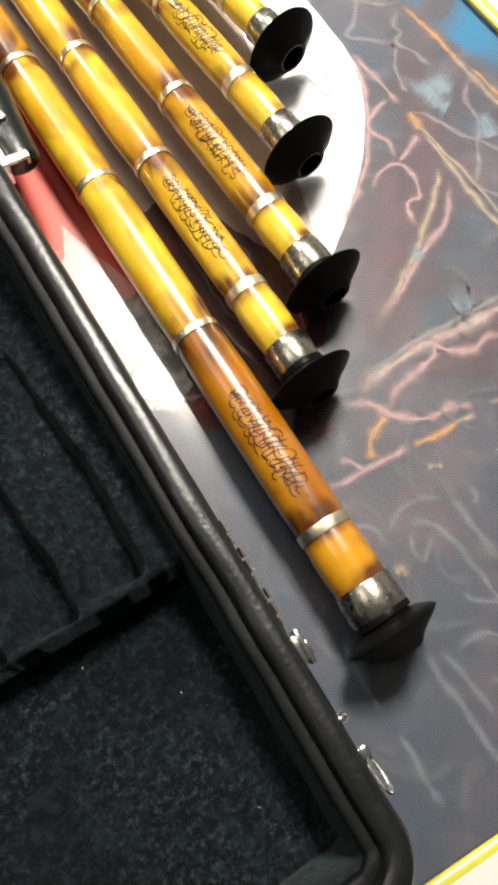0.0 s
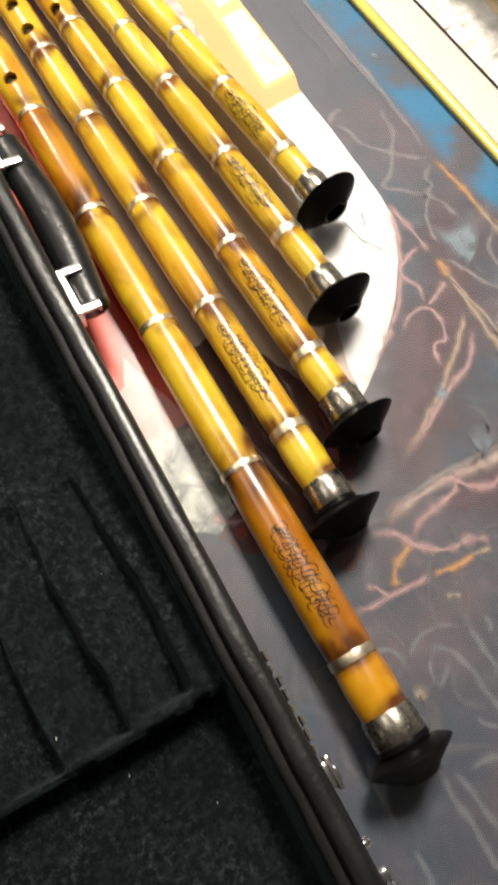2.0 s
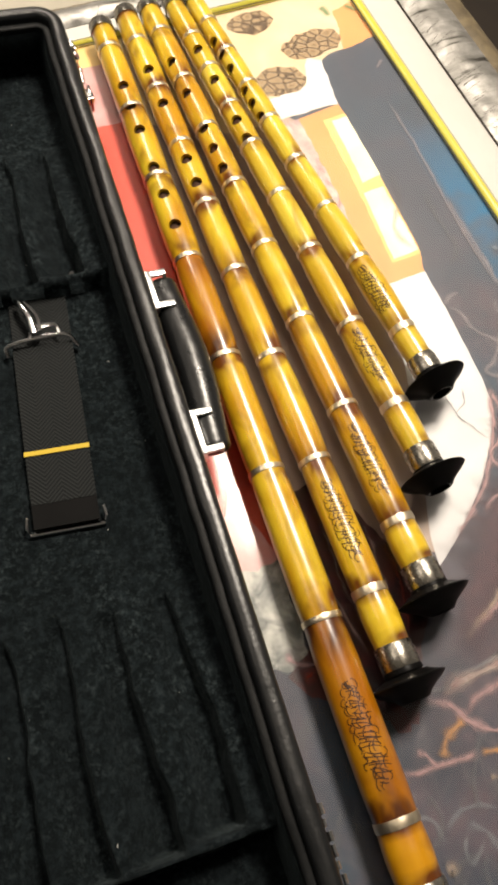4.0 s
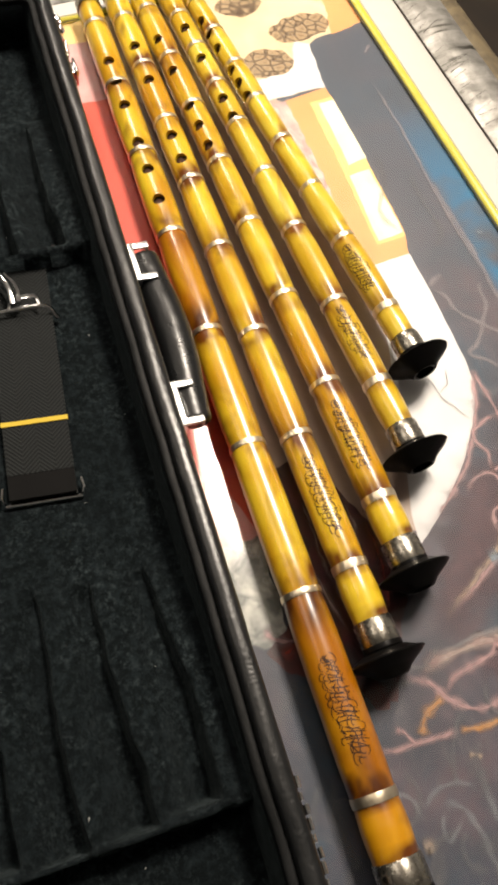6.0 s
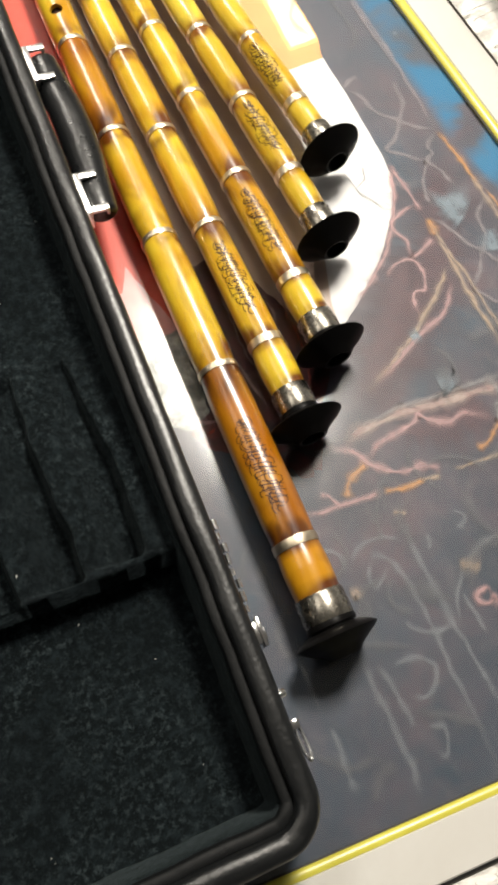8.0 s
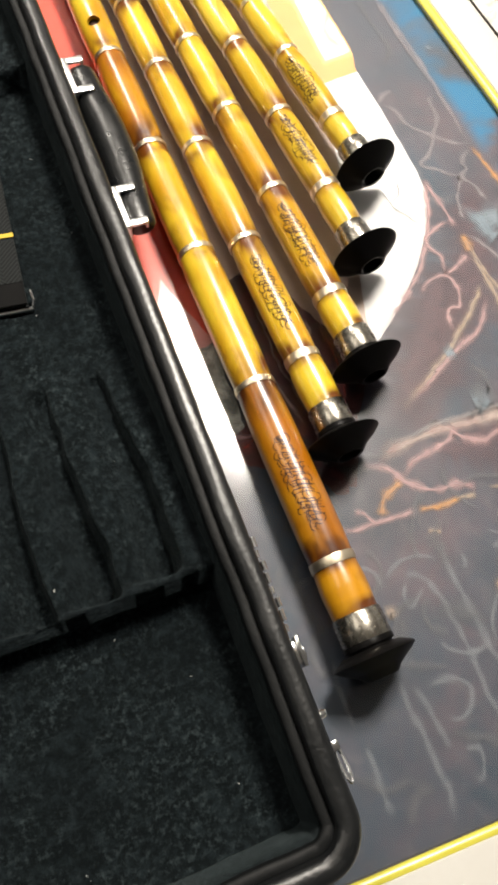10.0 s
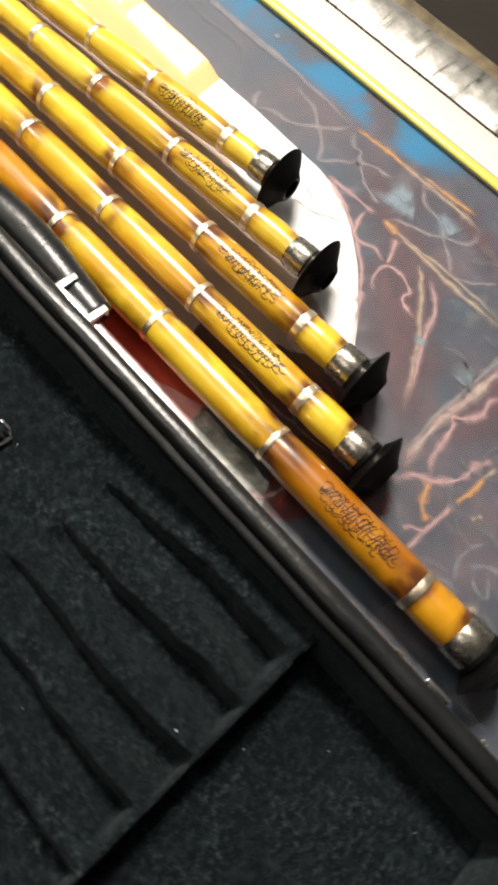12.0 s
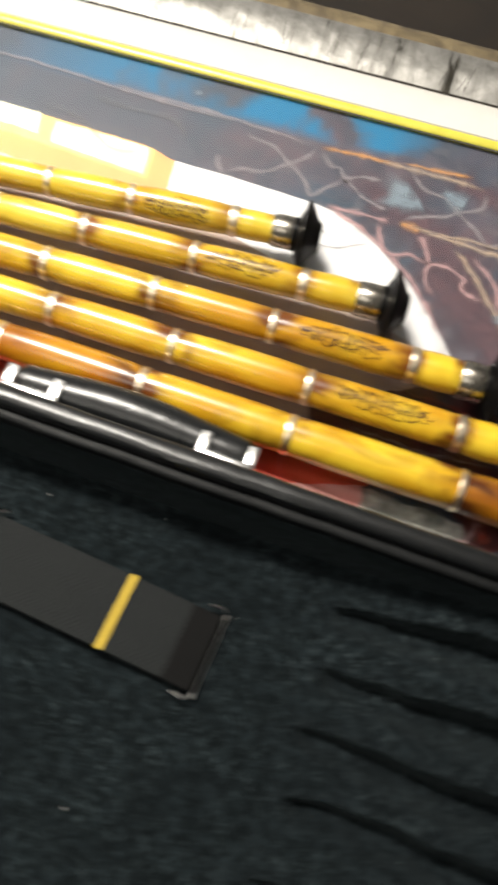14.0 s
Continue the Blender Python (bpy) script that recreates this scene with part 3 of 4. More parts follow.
line(L_MIST, 0.0026, [(0.631, 0.434), (0.641, 0.42), (0.642, 0.407), (0.657, 0.389), (0.665, 0.38), (0.681, 0.371)])
line(L_MIST, 0.0036, [(0.648, 0.442), (0.638, 0.44), (0.631, 0.434)])
line(L_MIST, 0.0026, [(0.679, 0.427), (0.672, 0.422), (0.67, 0.406), (0.657, 0.389), (0.642, 0.373), (0.633, 0.367), (0.645, 0.356), (0.657, 0.346)])
line(L_MIST, 0.0026, [(0.679, 0.369), (0.665, 0.359), (0.665, 0.352), (0.657, 0.346), (0.663, 0.331), (0.664, 0.316)])
line(L_MIST, 0.0022, [(0.657, 0.346), (0.645, 0.333), (0.639, 0.318), (0.638, 0.308)])
line(L_PINK, 0.003, [(0.626, 0.355), (0.62, 0.337), (0.604, 0.309), (0.583, 0.285), (0.562, 0.268), (0.537, 0.253)])
line(L_PINK, 0.0034, [(0.626, 0.355), (0.628, 0.328), (0.627, 0.306)])
line(L_PINK, 0.0024, [(0.625, 0.314), (0.614, 0.312), (0.602, 0.306), (0.599, 0.299), (0.603, 0.288), (0.598, 0.273)])
line(L_PINK, 0.0026, [(0.598, 0.273), (0.613, 0.278), (0.622, 0.283)])
line(L_PINK, 0.0026, [(0.571, 0.263), (0.583, 0.273), (0.598, 0.273), (0.6, 0.26), (0.595, 0.248), (0.585, 0.247), (0.58, 0.24), (0.58, 0.229)])
line(L_ORANGE, 0.004, [(0.628, 0.3), (0.628, 0.291), (0.626, 0.284)])
line(L_TAN, 0.003, [(0.627, 0.286), (0.625, 0.257), (0.622, 0.227), (0.622, 0.176)])
line(L_TAN, 0.0022, [(0.629, 0.297), (0.628, 0.266), (0.629, 0.244), (0.627, 0.197), (0.625, 0.163)])
line(L_MIST, 0.0026, [(0.629, 0.299), (0.637, 0.29), (0.641, 0.28), (0.645, 0.268), (0.652, 0.259), (0.663, 0.241), (0.679, 0.242)])
line(L_MIST, 0.0028, [(0.682, 0.299), (0.667, 0.289), (0.662, 0.269), (0.652, 0.259), (0.637, 0.241), (0.626, 0.234)])
line(L_MIST, 0.002, [(0.627, 0.234), (0.637, 0.219), (0.652, 0.204)])
line(L_TAN, 0.0032, [(0.619, 0.257), (0.605, 0.245), (0.579, 0.226), (0.563, 0.216), (0.514, 0.192)])
line(L_PINK, 0.003, [(0.615, 0.243), (0.595, 0.224), (0.572, 0.217), (0.522, 0.193)])
line(L_GREY, 0.003, [(0.493, 0.174), (0.527, 0.174), (0.562, 0.171), (0.625, 0.166)])
line(L_PLUM, 0.006, [(0.481, 0.168), (0.513, 0.171), (0.559, 0.166), (0.62, 0.159)])
line(L_PINK, 0.0038, [(0.468, 0.17), (0.485, 0.16), (0.49, 0.149), (0.496, 0.144), (0.508, 0.135), (0.521, 0.133), (0.529, 0.13), (0.531, 0.124)])
line(L_TAN, 0.0026, [(0.531, 0.123), (0.52, 0.124), (0.506, 0.125)])
line(L_ORANGE, 0.0028, [(0.52, 0.124), (0.502, 0.125), (0.489, 0.128)])
line(L_PINK, 0.003, [(0.489, 0.128), (0.475, 0.13), (0.462, 0.131), (0.434, 0.135)])
line(L_ORANGE, 0.0036, [(0.49, 0.149), (0.481, 0.147), (0.471, 0.14), (0.467, 0.133)])
line(L_PINK, 0.0026, [(0.467, 0.133), (0.461, 0.131), (0.457, 0.14), (0.451, 0.144)])
line(L_PINK, 0.0032, [(0.49, 0.149), (0.502, 0.157), (0.518, 0.159), (0.533, 0.162), (0.538, 0.166), (0.543, 0.159), (0.554, 0.152), (0.568, 0.153), (0.587, 0.14)])
line(L_ORANGE, 0.0034, [(0.587, 0.14), (0.577, 0.132), (0.569, 0.129), (0.561, 0.129)])
line(L_TAN, 0.0026, [(0.54, 0.122), (0.56, 0.12), (0.588, 0.114)])
line(L_GREY, 0.0036, [(0.596, 0.174), (0.599, 0.154), (0.588, 0.141), (0.588, 0.127)])
line(L_GREY, 0.0026, [(0.619, 0.158), (0.601, 0.153), (0.589, 0.149)])
line(L_FOG, 0.003, [(0.448, 0.097), (0.459, 0.104), (0.472, 0.104), (0.485, 0.097)])
line(L_FOG, 0.0026, [(0.459, 0.093), (0.466, 0.094), (0.473, 0.084), (0.475, 0.065), (0.475, 0.048), (0.473, 0.024), (0.472, 0.007), (0.469, -0.042)])
line(L_FOG, 0.0032, [(0.491, 0.108), (0.488, 0.083), (0.488, 0.057), (0.487, 0.038), (0.488, 0.013), (0.489, -0.028)])
line(L_FOG, 0.0024, [(0.461, 0.092), (0.455, 0.086), (0.455, 0.078), (0.462, 0.08), (0.469, 0.086)])
line(L_FOG, 0.0024, [(0.462, 0.055), (0.465, 0.047), (0.473, 0.04), (0.486, 0.04)])
line(L_FOG, 0.0026, [(0.44, 0.034), (0.45, 0.034), (0.46, 0.031), (0.464, 0.022), (0.459, 0.014), (0.449, 0.012), (0.443, 0.017)])
line(L_FOG, 0.0032, [(0.427, 0.047), (0.426, 0.027), (0.426, 0.007), (0.425, -0.012), (0.421, -0.033)])
line(L_FOG, 0.003, [(0.434, 0.04), (0.436, 0.019), (0.436, -0.001)])
line(L_FOG, 0.003, [(0.393, 0.023), (0.392, 0.006), (0.39, -0.016)])
line(L_FOG, 0.0026, [(0.398, 0.072), (0.394, 0.054), (0.392, 0.033)])
line(L_FOG, 0.0024, [(0.442, -0.002), (0.451, -0.006), (0.448, -0.017), (0.441, -0.021)])
line(L_FOG, 0.0026, [(0.501, 0.094), (0.5, 0.087), (0.496, 0.084)])
line(L_FOG, 0.0028, [(0.512, 0.068), (0.528, 0.073), (0.545, 0.073), (0.558, 0.069)])
line(L_FOG, 0.0024, [(0.52, 0.087), (0.529, 0.093), (0.524, 0.099)])
line(L_FOG, 0.002, [(0.502, 0.053), (0.502, 0.04), (0.503, 0.025)])
line(L_FOG, 0.0024, [(0.429, 0.104), (0.437, 0.11), (0.444, 0.106), (0.445, 0.092)])
line(L_FOG, 0.002, [(0.51, 0.065), (0.498, 0.052), (0.492, 0.038)])
line(L_TAN, 0.005, [(0.509, 0.068), (0.516, 0.065), (0.521, 0.06)])
line(L_TAN, 0.0034, [(0.488, 0.114), (0.494, 0.112), (0.496, 0.109)])
line(L_PINK, 0.0026, [(0.519, 0.045), (0.517, 0.049), (0.51, 0.048), (0.509, 0.044), (0.514, 0.041), (0.519, 0.043), (0.516, 0.033)])
line(L_TAN, 0.0034, [(0.438, 0.081), (0.443, 0.08), (0.444, 0.076)])
line(L_PALE, 0.015, [(0.641, 0.304), (0.655, 0.306), (0.663, 0.295)])
line(L_PALE, 0.011, [(0.649, 0.314), (0.649, 0.294), (0.652, 0.287)])
line(L_PALE, 0.0085, [(0.669, 0.274), (0.663, 0.263), (0.66, 0.254)])
line(L_PALE, 0.008, [(0.564, 0.217), (0.567, 0.217), (0.571, 0.217)])
line(L_PALE, 0.011, [(0.562, 0.177), (0.568, 0.176), (0.571, 0.171)])
line(L_PALE, 0.004, [(0.699, 0.473), (0.702, 0.473), (0.704, 0.47)])
line(L_CRACK, 0.0008, [(0.589, 0.36), (0.592, 0.344), (0.593, 0.336), (0.604, 0.316)])
line(L_CRACK, 0.0007, [(0.592, 0.342), (0.6, 0.348), (0.607, 0.36)])
line(L_MIST, 0.002, [(0.691, 0.667), (0.691, 0.61), (0.688, 0.56), (0.684, 0.501), (0.683, 0.432)])
line(L_FAINT, 0.004, [(0.655, 0.585), (0.646, 0.546), (0.627, 0.519), (0.634, 0.491)])
line(L_FAINT, 0.0036, [(0.672, 0.551), (0.669, 0.519), (0.67, 0.486), (0.653, 0.466)])
line(L_MIST, 0.0022, [(0.701, 0.702), (0.709, 0.71), (0.712, 0.712)])
line(L_GREEN, 0.0046, [(0.684, 0.8), (0.687, 0.792), (0.687, 0.785)])
line(L_GREEN, 0.004, [(0.711, 0.797), (0.715, 0.79), (0.715, 0.785)])
line(L_RED, 0.0050, [(0.404, 0.206), (0.414, 0.212), (0.424, 0.222)])
line(L_PINK, 0.0040, [(0.398, 0.226), (0.408, 0.216), (0.420, 0.214)])
# faint drags of the brush over the ground
rng = random.Random(21)
for k in range(70):
    x, y = rng.uniform(0.39, 0.70), rng.uniform(-0.02, 0.24)
    a, size, curl = rng.uniform(0, 6.28), rng.uniform(0.012, 0.030), rng.uniform(-0.75, 0.75)
    path = [(x, y)]
    for i in range(4):
        x, y, a = x + size * 0.5 * math.cos(a), y + size * 0.5 * math.sin(a), a + curl
        path.append((x, y))
    if any(px > 0.71 or py < 0.016 - 0.11 * px or (px < 0.632 and py > 0.21) for px, py in path):
        continue
    LEVEL[0] += 0.000003
    part("brush_stroke", stroke(path, rng.uniform(0.004, 0.011), LEVEL[0], 0.0016), L_FAINT, picture, smooth=False)
# folds in the maroon cloth
for k in range(7):
    LEVEL[0] += 0.000008
    part("brush_stroke", stroke([(0.440 + 0.009 * k, 0.318 - 0.006 * k), (0.436 + 0.009 * k, 0.262 - 0.004 * k), (0.444 + 0.006 * k, 0.205)], 0.0022, LEVEL[0]), L_PLUM if k % 3 else L_RED, picture, smooth=False)

pane = part("glass_pane", box(-0.003, 0.7225, -0.0, 0.775, -0.0012, 0.0), glass_m, picture, "clear picture glass", smooth=False)
for v in pane.data.vertices:
    v.co.y = 0.004 - 0.1097 * v.co.x if v.co.y < 0.3 else 0.766 + 0.0882 * v.co.x
sheet_m = bpy.data.materials.new("clear_glass_body")
sheet_m.use_nodes = True
sheet_n = sheet_m.node_tree.nodes
sheet_n.remove(sheet_n["Principled BSDF"])
sheet_m.node_tree.links.new(sheet_n.new("ShaderNodeBsdfTransparent").outputs[0], sheet_n["Material Output"].inputs["Surface"])
pane.data.materials.append(sheet_m)
for face in pane.data.polygons:
    face.material_index = 0 if face.normal.z > 0.9 else 1
pane.visible_shadow = False


# ---- the five reed flutes ----
def bars_on_tube(s0, s1, radius, turn, half, seed):
    """Unreadable engraved writing: short dark bars, straight and bowed, in a boat-shaped field on a round stalk."""
    rng, bm = random.Random(seed), bmesh.new()

    def put(path, width):
        last = None
        for i, (s, a) in enumerate(path):
            j = min(i + 1, len(path) - 1)
            ds, da = path[j][0] - path[max(i - 1, 0)][0], path[j][1] - path[max(i - 1, 0)][1]
            q = math.hypot(ds, da) or 1
            w = width * (0.5 + 0.5 * math.sin(math.pi * (0.15 + 0.75 * i / (len(path) - 1))))
            pair = []
            for sign in (1, -1):
                ss, aa = s - sign * w * da / q, a + sign * w * ds / q
                r = radius(ss) + 0.00012
                t = turn + aa / r
                pair.append(bm.verts.new((r * math.sin(t), ss, r * math.cos(t))))
            if last:
                bm.faces.new((last[0], last[1], pair[1], pair[0]))
            last = pair

    length = s1 - s0
    edge = lambda u: half * (1 - abs(2 * u - 1) ** 3.2) * (0.80 + 0.2 * u) + 0.0008
    # tall leaning bars, set close near the one end
    count = int(25 * length / 0.060)
    for k in range(count):
        u = 0.05 + 0.92 * (k + rng.uniform(-0.35, 0.35)) / count
        e, s = edge(u), s0 + (1 - u) * length
        low, high = rng.uniform(-1.0, -0.35) * e, rng.uniform(0.25, 1.0) * e
        lean, bow = rng.uniform(-0.0042, -0.0012), rng.uniform(-0.0011, 0.0011)
        put([(s + lean * (i / 6 - 0.5) + bow * math.sin(math.pi * i / 6), low + (high - low) * i / 6) for i in range(7)], 0.00033)
    # bowls hung in four rows
    for row in (-0.80, -0.45, -0.08, 0.30, 0.66):
        u = rng.uniform(0.02, 0.06)
        while u < 0.96:
            e, s, size = edge(u), s0 + (1 - u) * length, rng.uniform(0.0016, 0.0034)
            deep, tilt, a0 = rng.uniform(0.0012, 0.0026) * rng.choice((1, 1, 1, -1)), rng.uniform(-0.3, 0.3), row * e + rng.uniform(-0.0006, 0.0006)
            put([(s + size * math.cos(math.pi * i / 8), max(-half, min(half, a0 - deep * math.sin(math.pi * i / 8) + tilt * size * math.cos(math.pi * i / 8)))) for i in range(9)], 0.00031)
            u += 2.3 * size / length
    # dots and ticks
    for k in range(30):
        u = rng.uniform(0.05, 0.95)
        s, a0, turned_by = s0 + (1 - u) * length, rng.uniform(-1, 1) * edge(u), rng.uniform(0, 3.1)
        put([(s, a0), (s + 0.0007 * math.cos(turned_by), a0 + 0.0007 * math.sin(turned_by))], 0.0003)
    return bm


def drilled(bm, cutters):
    """The stalk piece with its finger holes bored through the near wall."""
    me = bpy.data.meshes.new("raw")
    bmesh.ops.recalc_face_normals(bm, faces=bm.faces)
    bm.to_mesh(me)
    bm.free()
    bmesh.ops.recalc_face_normals(cutters, faces=cutters.faces)
    cm = bpy.data.meshes.new("raw_cut")
    cutters.to_mesh(cm)
    cutters.free()
    ob, cut = new("raw", me), new("raw_cut", cm)
    mod = ob.modifiers.new("bore", "BOOLEAN")
    mod.operation, mod.object, mod.solver = "DIFFERENCE", cut, "EXACT"
    deps = bpy.context.evaluated_depsgraph_get()
    done = bpy.data.meshes.new_from_object(ob.evaluated_get(deps))
    out = bmesh.new()
    out.from_mesh(done)
    for o in (ob, cut):
        bpy.data.objects.remove(o)
    return out


def ney(label, x0, slope, rim_y, metal_y, stalk_y, bands, end_y, r_near, r_far, wood, holes, hole_turn, writing, seed):
    """A reed flute: mouthpiece rim at rim_y on the table plan, its far end at end_y."""
    rng = random.Random(seed)
    near = Vector((x0 + slope * rim_y, rim_y, 0.0242))
    far = Vector((x0 + slope * end_y, end_y, r_far + 0.0062))
    ahead = (far - near).normalized()
    length = (far - near).length
    side = ahead.cross(Vector((0, 0, 1))).normalized()
    up = side.cross(ahead)
    m = Matrix.Translation(near) @ Matrix((side, ahead, up)).transposed().to_4x4()
    flute = thing("ney_flute", label, "flute", m, "reed flutes on the glass")
    at = lambda y: (y - rim_y) * length / (end_y - rim_y)
    joints = [at(b) for b in sorted(bands)]
    s_metal, s_stalk, s_cap = at(metal_y), at(stalk_y), length - 0.011

    def body(s):
        f = (s - s_stalk) / (s_cap - s_stalk)
        return r_near + (r_far - r_near) * min(1, max(0, f)) ** 0.8

    ends = [s_stalk, *joints, s_cap]
    hole_s = [at(h) for h in holes]
    outline_s, outline_r = [], []
    for k, (a, b) in enumerate(zip(ends, ends[1:])):
        wide, lump, skew = rng.uniform(0.0, 0.0006), rng.uniform(-0.0004, 0.0006), rng.uniform(-0.1, 0.2)
        prof = []
        for i in range(31):
            u = i / 30
            s = a + (b - a) * u
            near_end = max(0.0, min(s - a, b - s)) / 0.011
            swell = (0.0007 + 0.6 * wide) * (1 - math.exp(-near_end ** 1.5)) + lump * math.sin(math.pi * (u * 0.9 + skew))
            prof.append((s, body(s) - 0.0003 + swell))
        outline_s += [s for s, r in prof]
        outline_r += [r for s, r in prof]
        bore = [(s, r - 0.0032) for s, r in reversed(prof)]
        bm = turned(prof + bore, 36, True)
        mine = [h for h in hole_s if a + 0.003 < h < b - 0.003]
        if mine:
            cuts = None
            for h in mine:
                c = bmesh.new()
                bmesh.ops.create_cone(c, cap_ends=True, segments=20, radius1=0.0049, radius2=0.0049, depth=0.012)
                bmesh.ops.transform(c, matrix=pose(0, 0, 0, 0, hole_turn, 0) @ Matrix.Translation((0, h, body(h))), verts=c.verts)
                cuts = c if cuts is None else merge(cuts, c)
            bm = drilled(bm, cuts)
        tone = "honey" if wood == "amber" and k == 0 else "amber" if wood == "amber" and k in (1, 4) else ("gold" if wood == "amber" else wood)
        part("stalk_joint", bm, BAMBOO[tone], flute)
    # bore lining, seen dark through the holes
    part("bore", turned([(s_stalk + 0.002, body(s_stalk) - 0.0036), (s_cap - 0.002, body(s_cap) - 0.0036)], 20), HOLE, flute, "dark inside of the reed")
    for k, s in enumerate(joints):
        r, w = body(s) + 0.0004, 0.0027 if k == 0 else 0.0019
        part("ring", turned([(s - w, r - 0.001), (s - w, r), (s - w * 0.4, r + 0.0002), (s + w * 0.4, r + 0.0002), (s + w, r), (s + w, r - 0.001)], 36), RING, flute, "thin silvery binding ring")
    rf = r_near + 0.0008
    part("ferrule", turned([(s_metal - 0.001, rf - 0.002), (s_metal - 0.001, rf), (s_metal, rf + 0.0003), (s_stalk - 0.0008, rf + 0.0001), (s_stalk, rf - 0.0004), (s_stalk + 0.0001, rf - 0.002)], 40), FERRULE, flute, "engraved silver ferrule")
    rc = r_far + 0.0006
    part("end_cap", turned([(s_cap - 0.0005, rc - 0.0015), (s_cap - 0.0005, rc), (length - 0.001, rc - 0.0002), (length, rc - 0.0010), (length, rc - 0.004), (length - 0.01, rc - 0.004)], 32), FERRULE, flute, "silver end cap")
    neck = s_metal
    part("mouthpiece", turned([(neck + 0.002, rf - 0.004), (neck + 0.001, rf - 0.0006), (neck - 0.0015, rf + 0.0004), (neck - 0.0038, rf + 0.0004), (neck - 0.0042, rf - 0.0012), (neck - 0.0052, rf - 0.0012),
        (0.0042, rf + 0.0024), (0.0016, rf + 0.0075), (0.0004, 0.0236), (-0.0004, 0.0241), (-0.0012, 0.0232), (-0.0032, 0.0205), (-0.0058, 0.0160), (-0.0085, 0.0120), (-0.0108, 0.0100), (-0.0116, 0.0088), (-0.0112, 0.0074), (-0.003, 0.0064), (neck, 0.0060)], 48), HORN, flute, "flared black horn mouthpiece")
    w0, w1 = at(writing[0]), at(writing[1])
    grown = lambda s: float(np.interp(s, outline_s, outline_r))
    part("engraved_ornament", bars_on_tube(w0, w1, grown, radians(writing[2]), 0.0092 if wood == "amber" else 0.0080, seed + 40), INK, flute, "dark brown engraved ornament", smooth=False)
    marks = bmesh.new()
    for k in range(26):
        t, s = rng.uniform(-1.6, 1.2), rng.uniform(s_metal + 0.003, s_stalk - 0.003)
        piece = box(-0.0009, 0.0009, -0.00025, 0.00025, 0, 0.0001, 0, pose(0, s, 0, 0, math.degrees(t), 0) @ Matrix.Translation((0, 0, rf + 0.00025)) @ pose(0, 0, 0, 0, 0, rng.uniform(0, 180)))
        marks = merge(marks, piece)
    part("engraving", marks, ETCH, flute, "fine engraved marks", smooth=False)
    return flute


ney("long amber bamboo reed flute with black mouthpiece, beside the case", 0.4098, 0.0603, 0.0625, 0.072, 0.087, (0.763, 0.686, 0.606, 0.521, 0.430, 0.338, 0.2345, 0.1175), 0.801, 0.0134, 0.0106, "amber",
    (0.55, 0.582, 0.612, 0.654, 0.683, 0.708), -12, (0.135, 0.196, -8), 11)
ney("golden bamboo reed flute with black mouthpiece on the glass", 0.4493, 0.0436, 0.182, 0.191, 0.2055, (0.766, 0.703, 0.636, 0.568, 0.499, 0.420, 0.334, 0.240), 0.813, 0.0113, 0.0103, "gold",
    (0.587, 0.613, 0.635, 0.679, 0.701, 0.722), -18, (0.258, 0.316, -6), 12)
ney("golden bamboo reed flute of middle length on the glass", 0.4927, 0.0189, 0.223, 0.2305, 0.2455, (0.774, 0.709, 0.648, 0.582, 0.515, 0.443, 0.365, 0.275), 0.817, 0.0113, 0.0100, "gold",
    (0.597, 0.620, 0.644, 0.687, 0.708, 0.728), -36, (0.292, 0.347, -12), 13)
ney("short yellow bamboo reed flute on the glass", 0.5381, -0.0065, 0.297, 0.304, 0.319, (0.761, 0.717, 0.668, 0.619, 0.561, 0.501, 0.427, 0.354), 0.819, 0.0104, 0.0096, "lemon",
    (0.623, 0.645, 0.666, 0.697, 0.718, 0.738), -28, (0.368, 0.417, -12), 14)
ney("shortest yellow bamboo reed flute on the glass", 0.5885, -0.0430, 0.363, 0.371, 0.384, (0.778, 0.735, 0.689, 0.643, 0.592, 0.537, 0.480, 0.410), 0.822, 0.0099, 0.0090, "lemon",
    (0.647, 0.664, 0.681, 0.711, 0.732, 0.749), -62, (0.424, 0.468, -34), 15)

# ---- the open flute case: local x to its far long side, local y along it ----
CASE = pose(0.3625, -0.0175, 0.0006) @ pose(0, 0, 0, 0, 0, -4.0)
LONG, WIDE, TALL = 0.800, 0.30, 0.060
case = thing("flute_case", "open black leather flute case lined with black velvet", "instrument case", CASE)


def outline(inset, radius, n=10):
    """A rounded rectangle round the case, moved inwards by inset."""
    x0, x1, y0, y1, r = -WIDE + inset, -inset, inset, LONG - inset, max(0.001, radius - inset * 0.8)
    out = []
    for cx, cy, a in ((x1 - r, y0 + r, -90), (x1 - r, y1 - r, 0), (x0 + r, y1 - r, 90), (x0 + r, y0 + r, 180)):
        out += [(cx + r * math.cos(radians(a + 90 * k / n)), cy + r * math.sin(radians(a + 90 * k / n))) for k in range(n + 1)]
    # finer steps along the straight sides
    fine = []
    for (ax, ay), (bx, by) in zip(out, out[1:] + out[:1]):
        k = max(1, int(math.hypot(bx - ax, by - ay) / 0.012))
        fine += [(ax + (bx - ax) * i / k, ay + (by - ay) * i / k) for i in range(k)]
    return fine


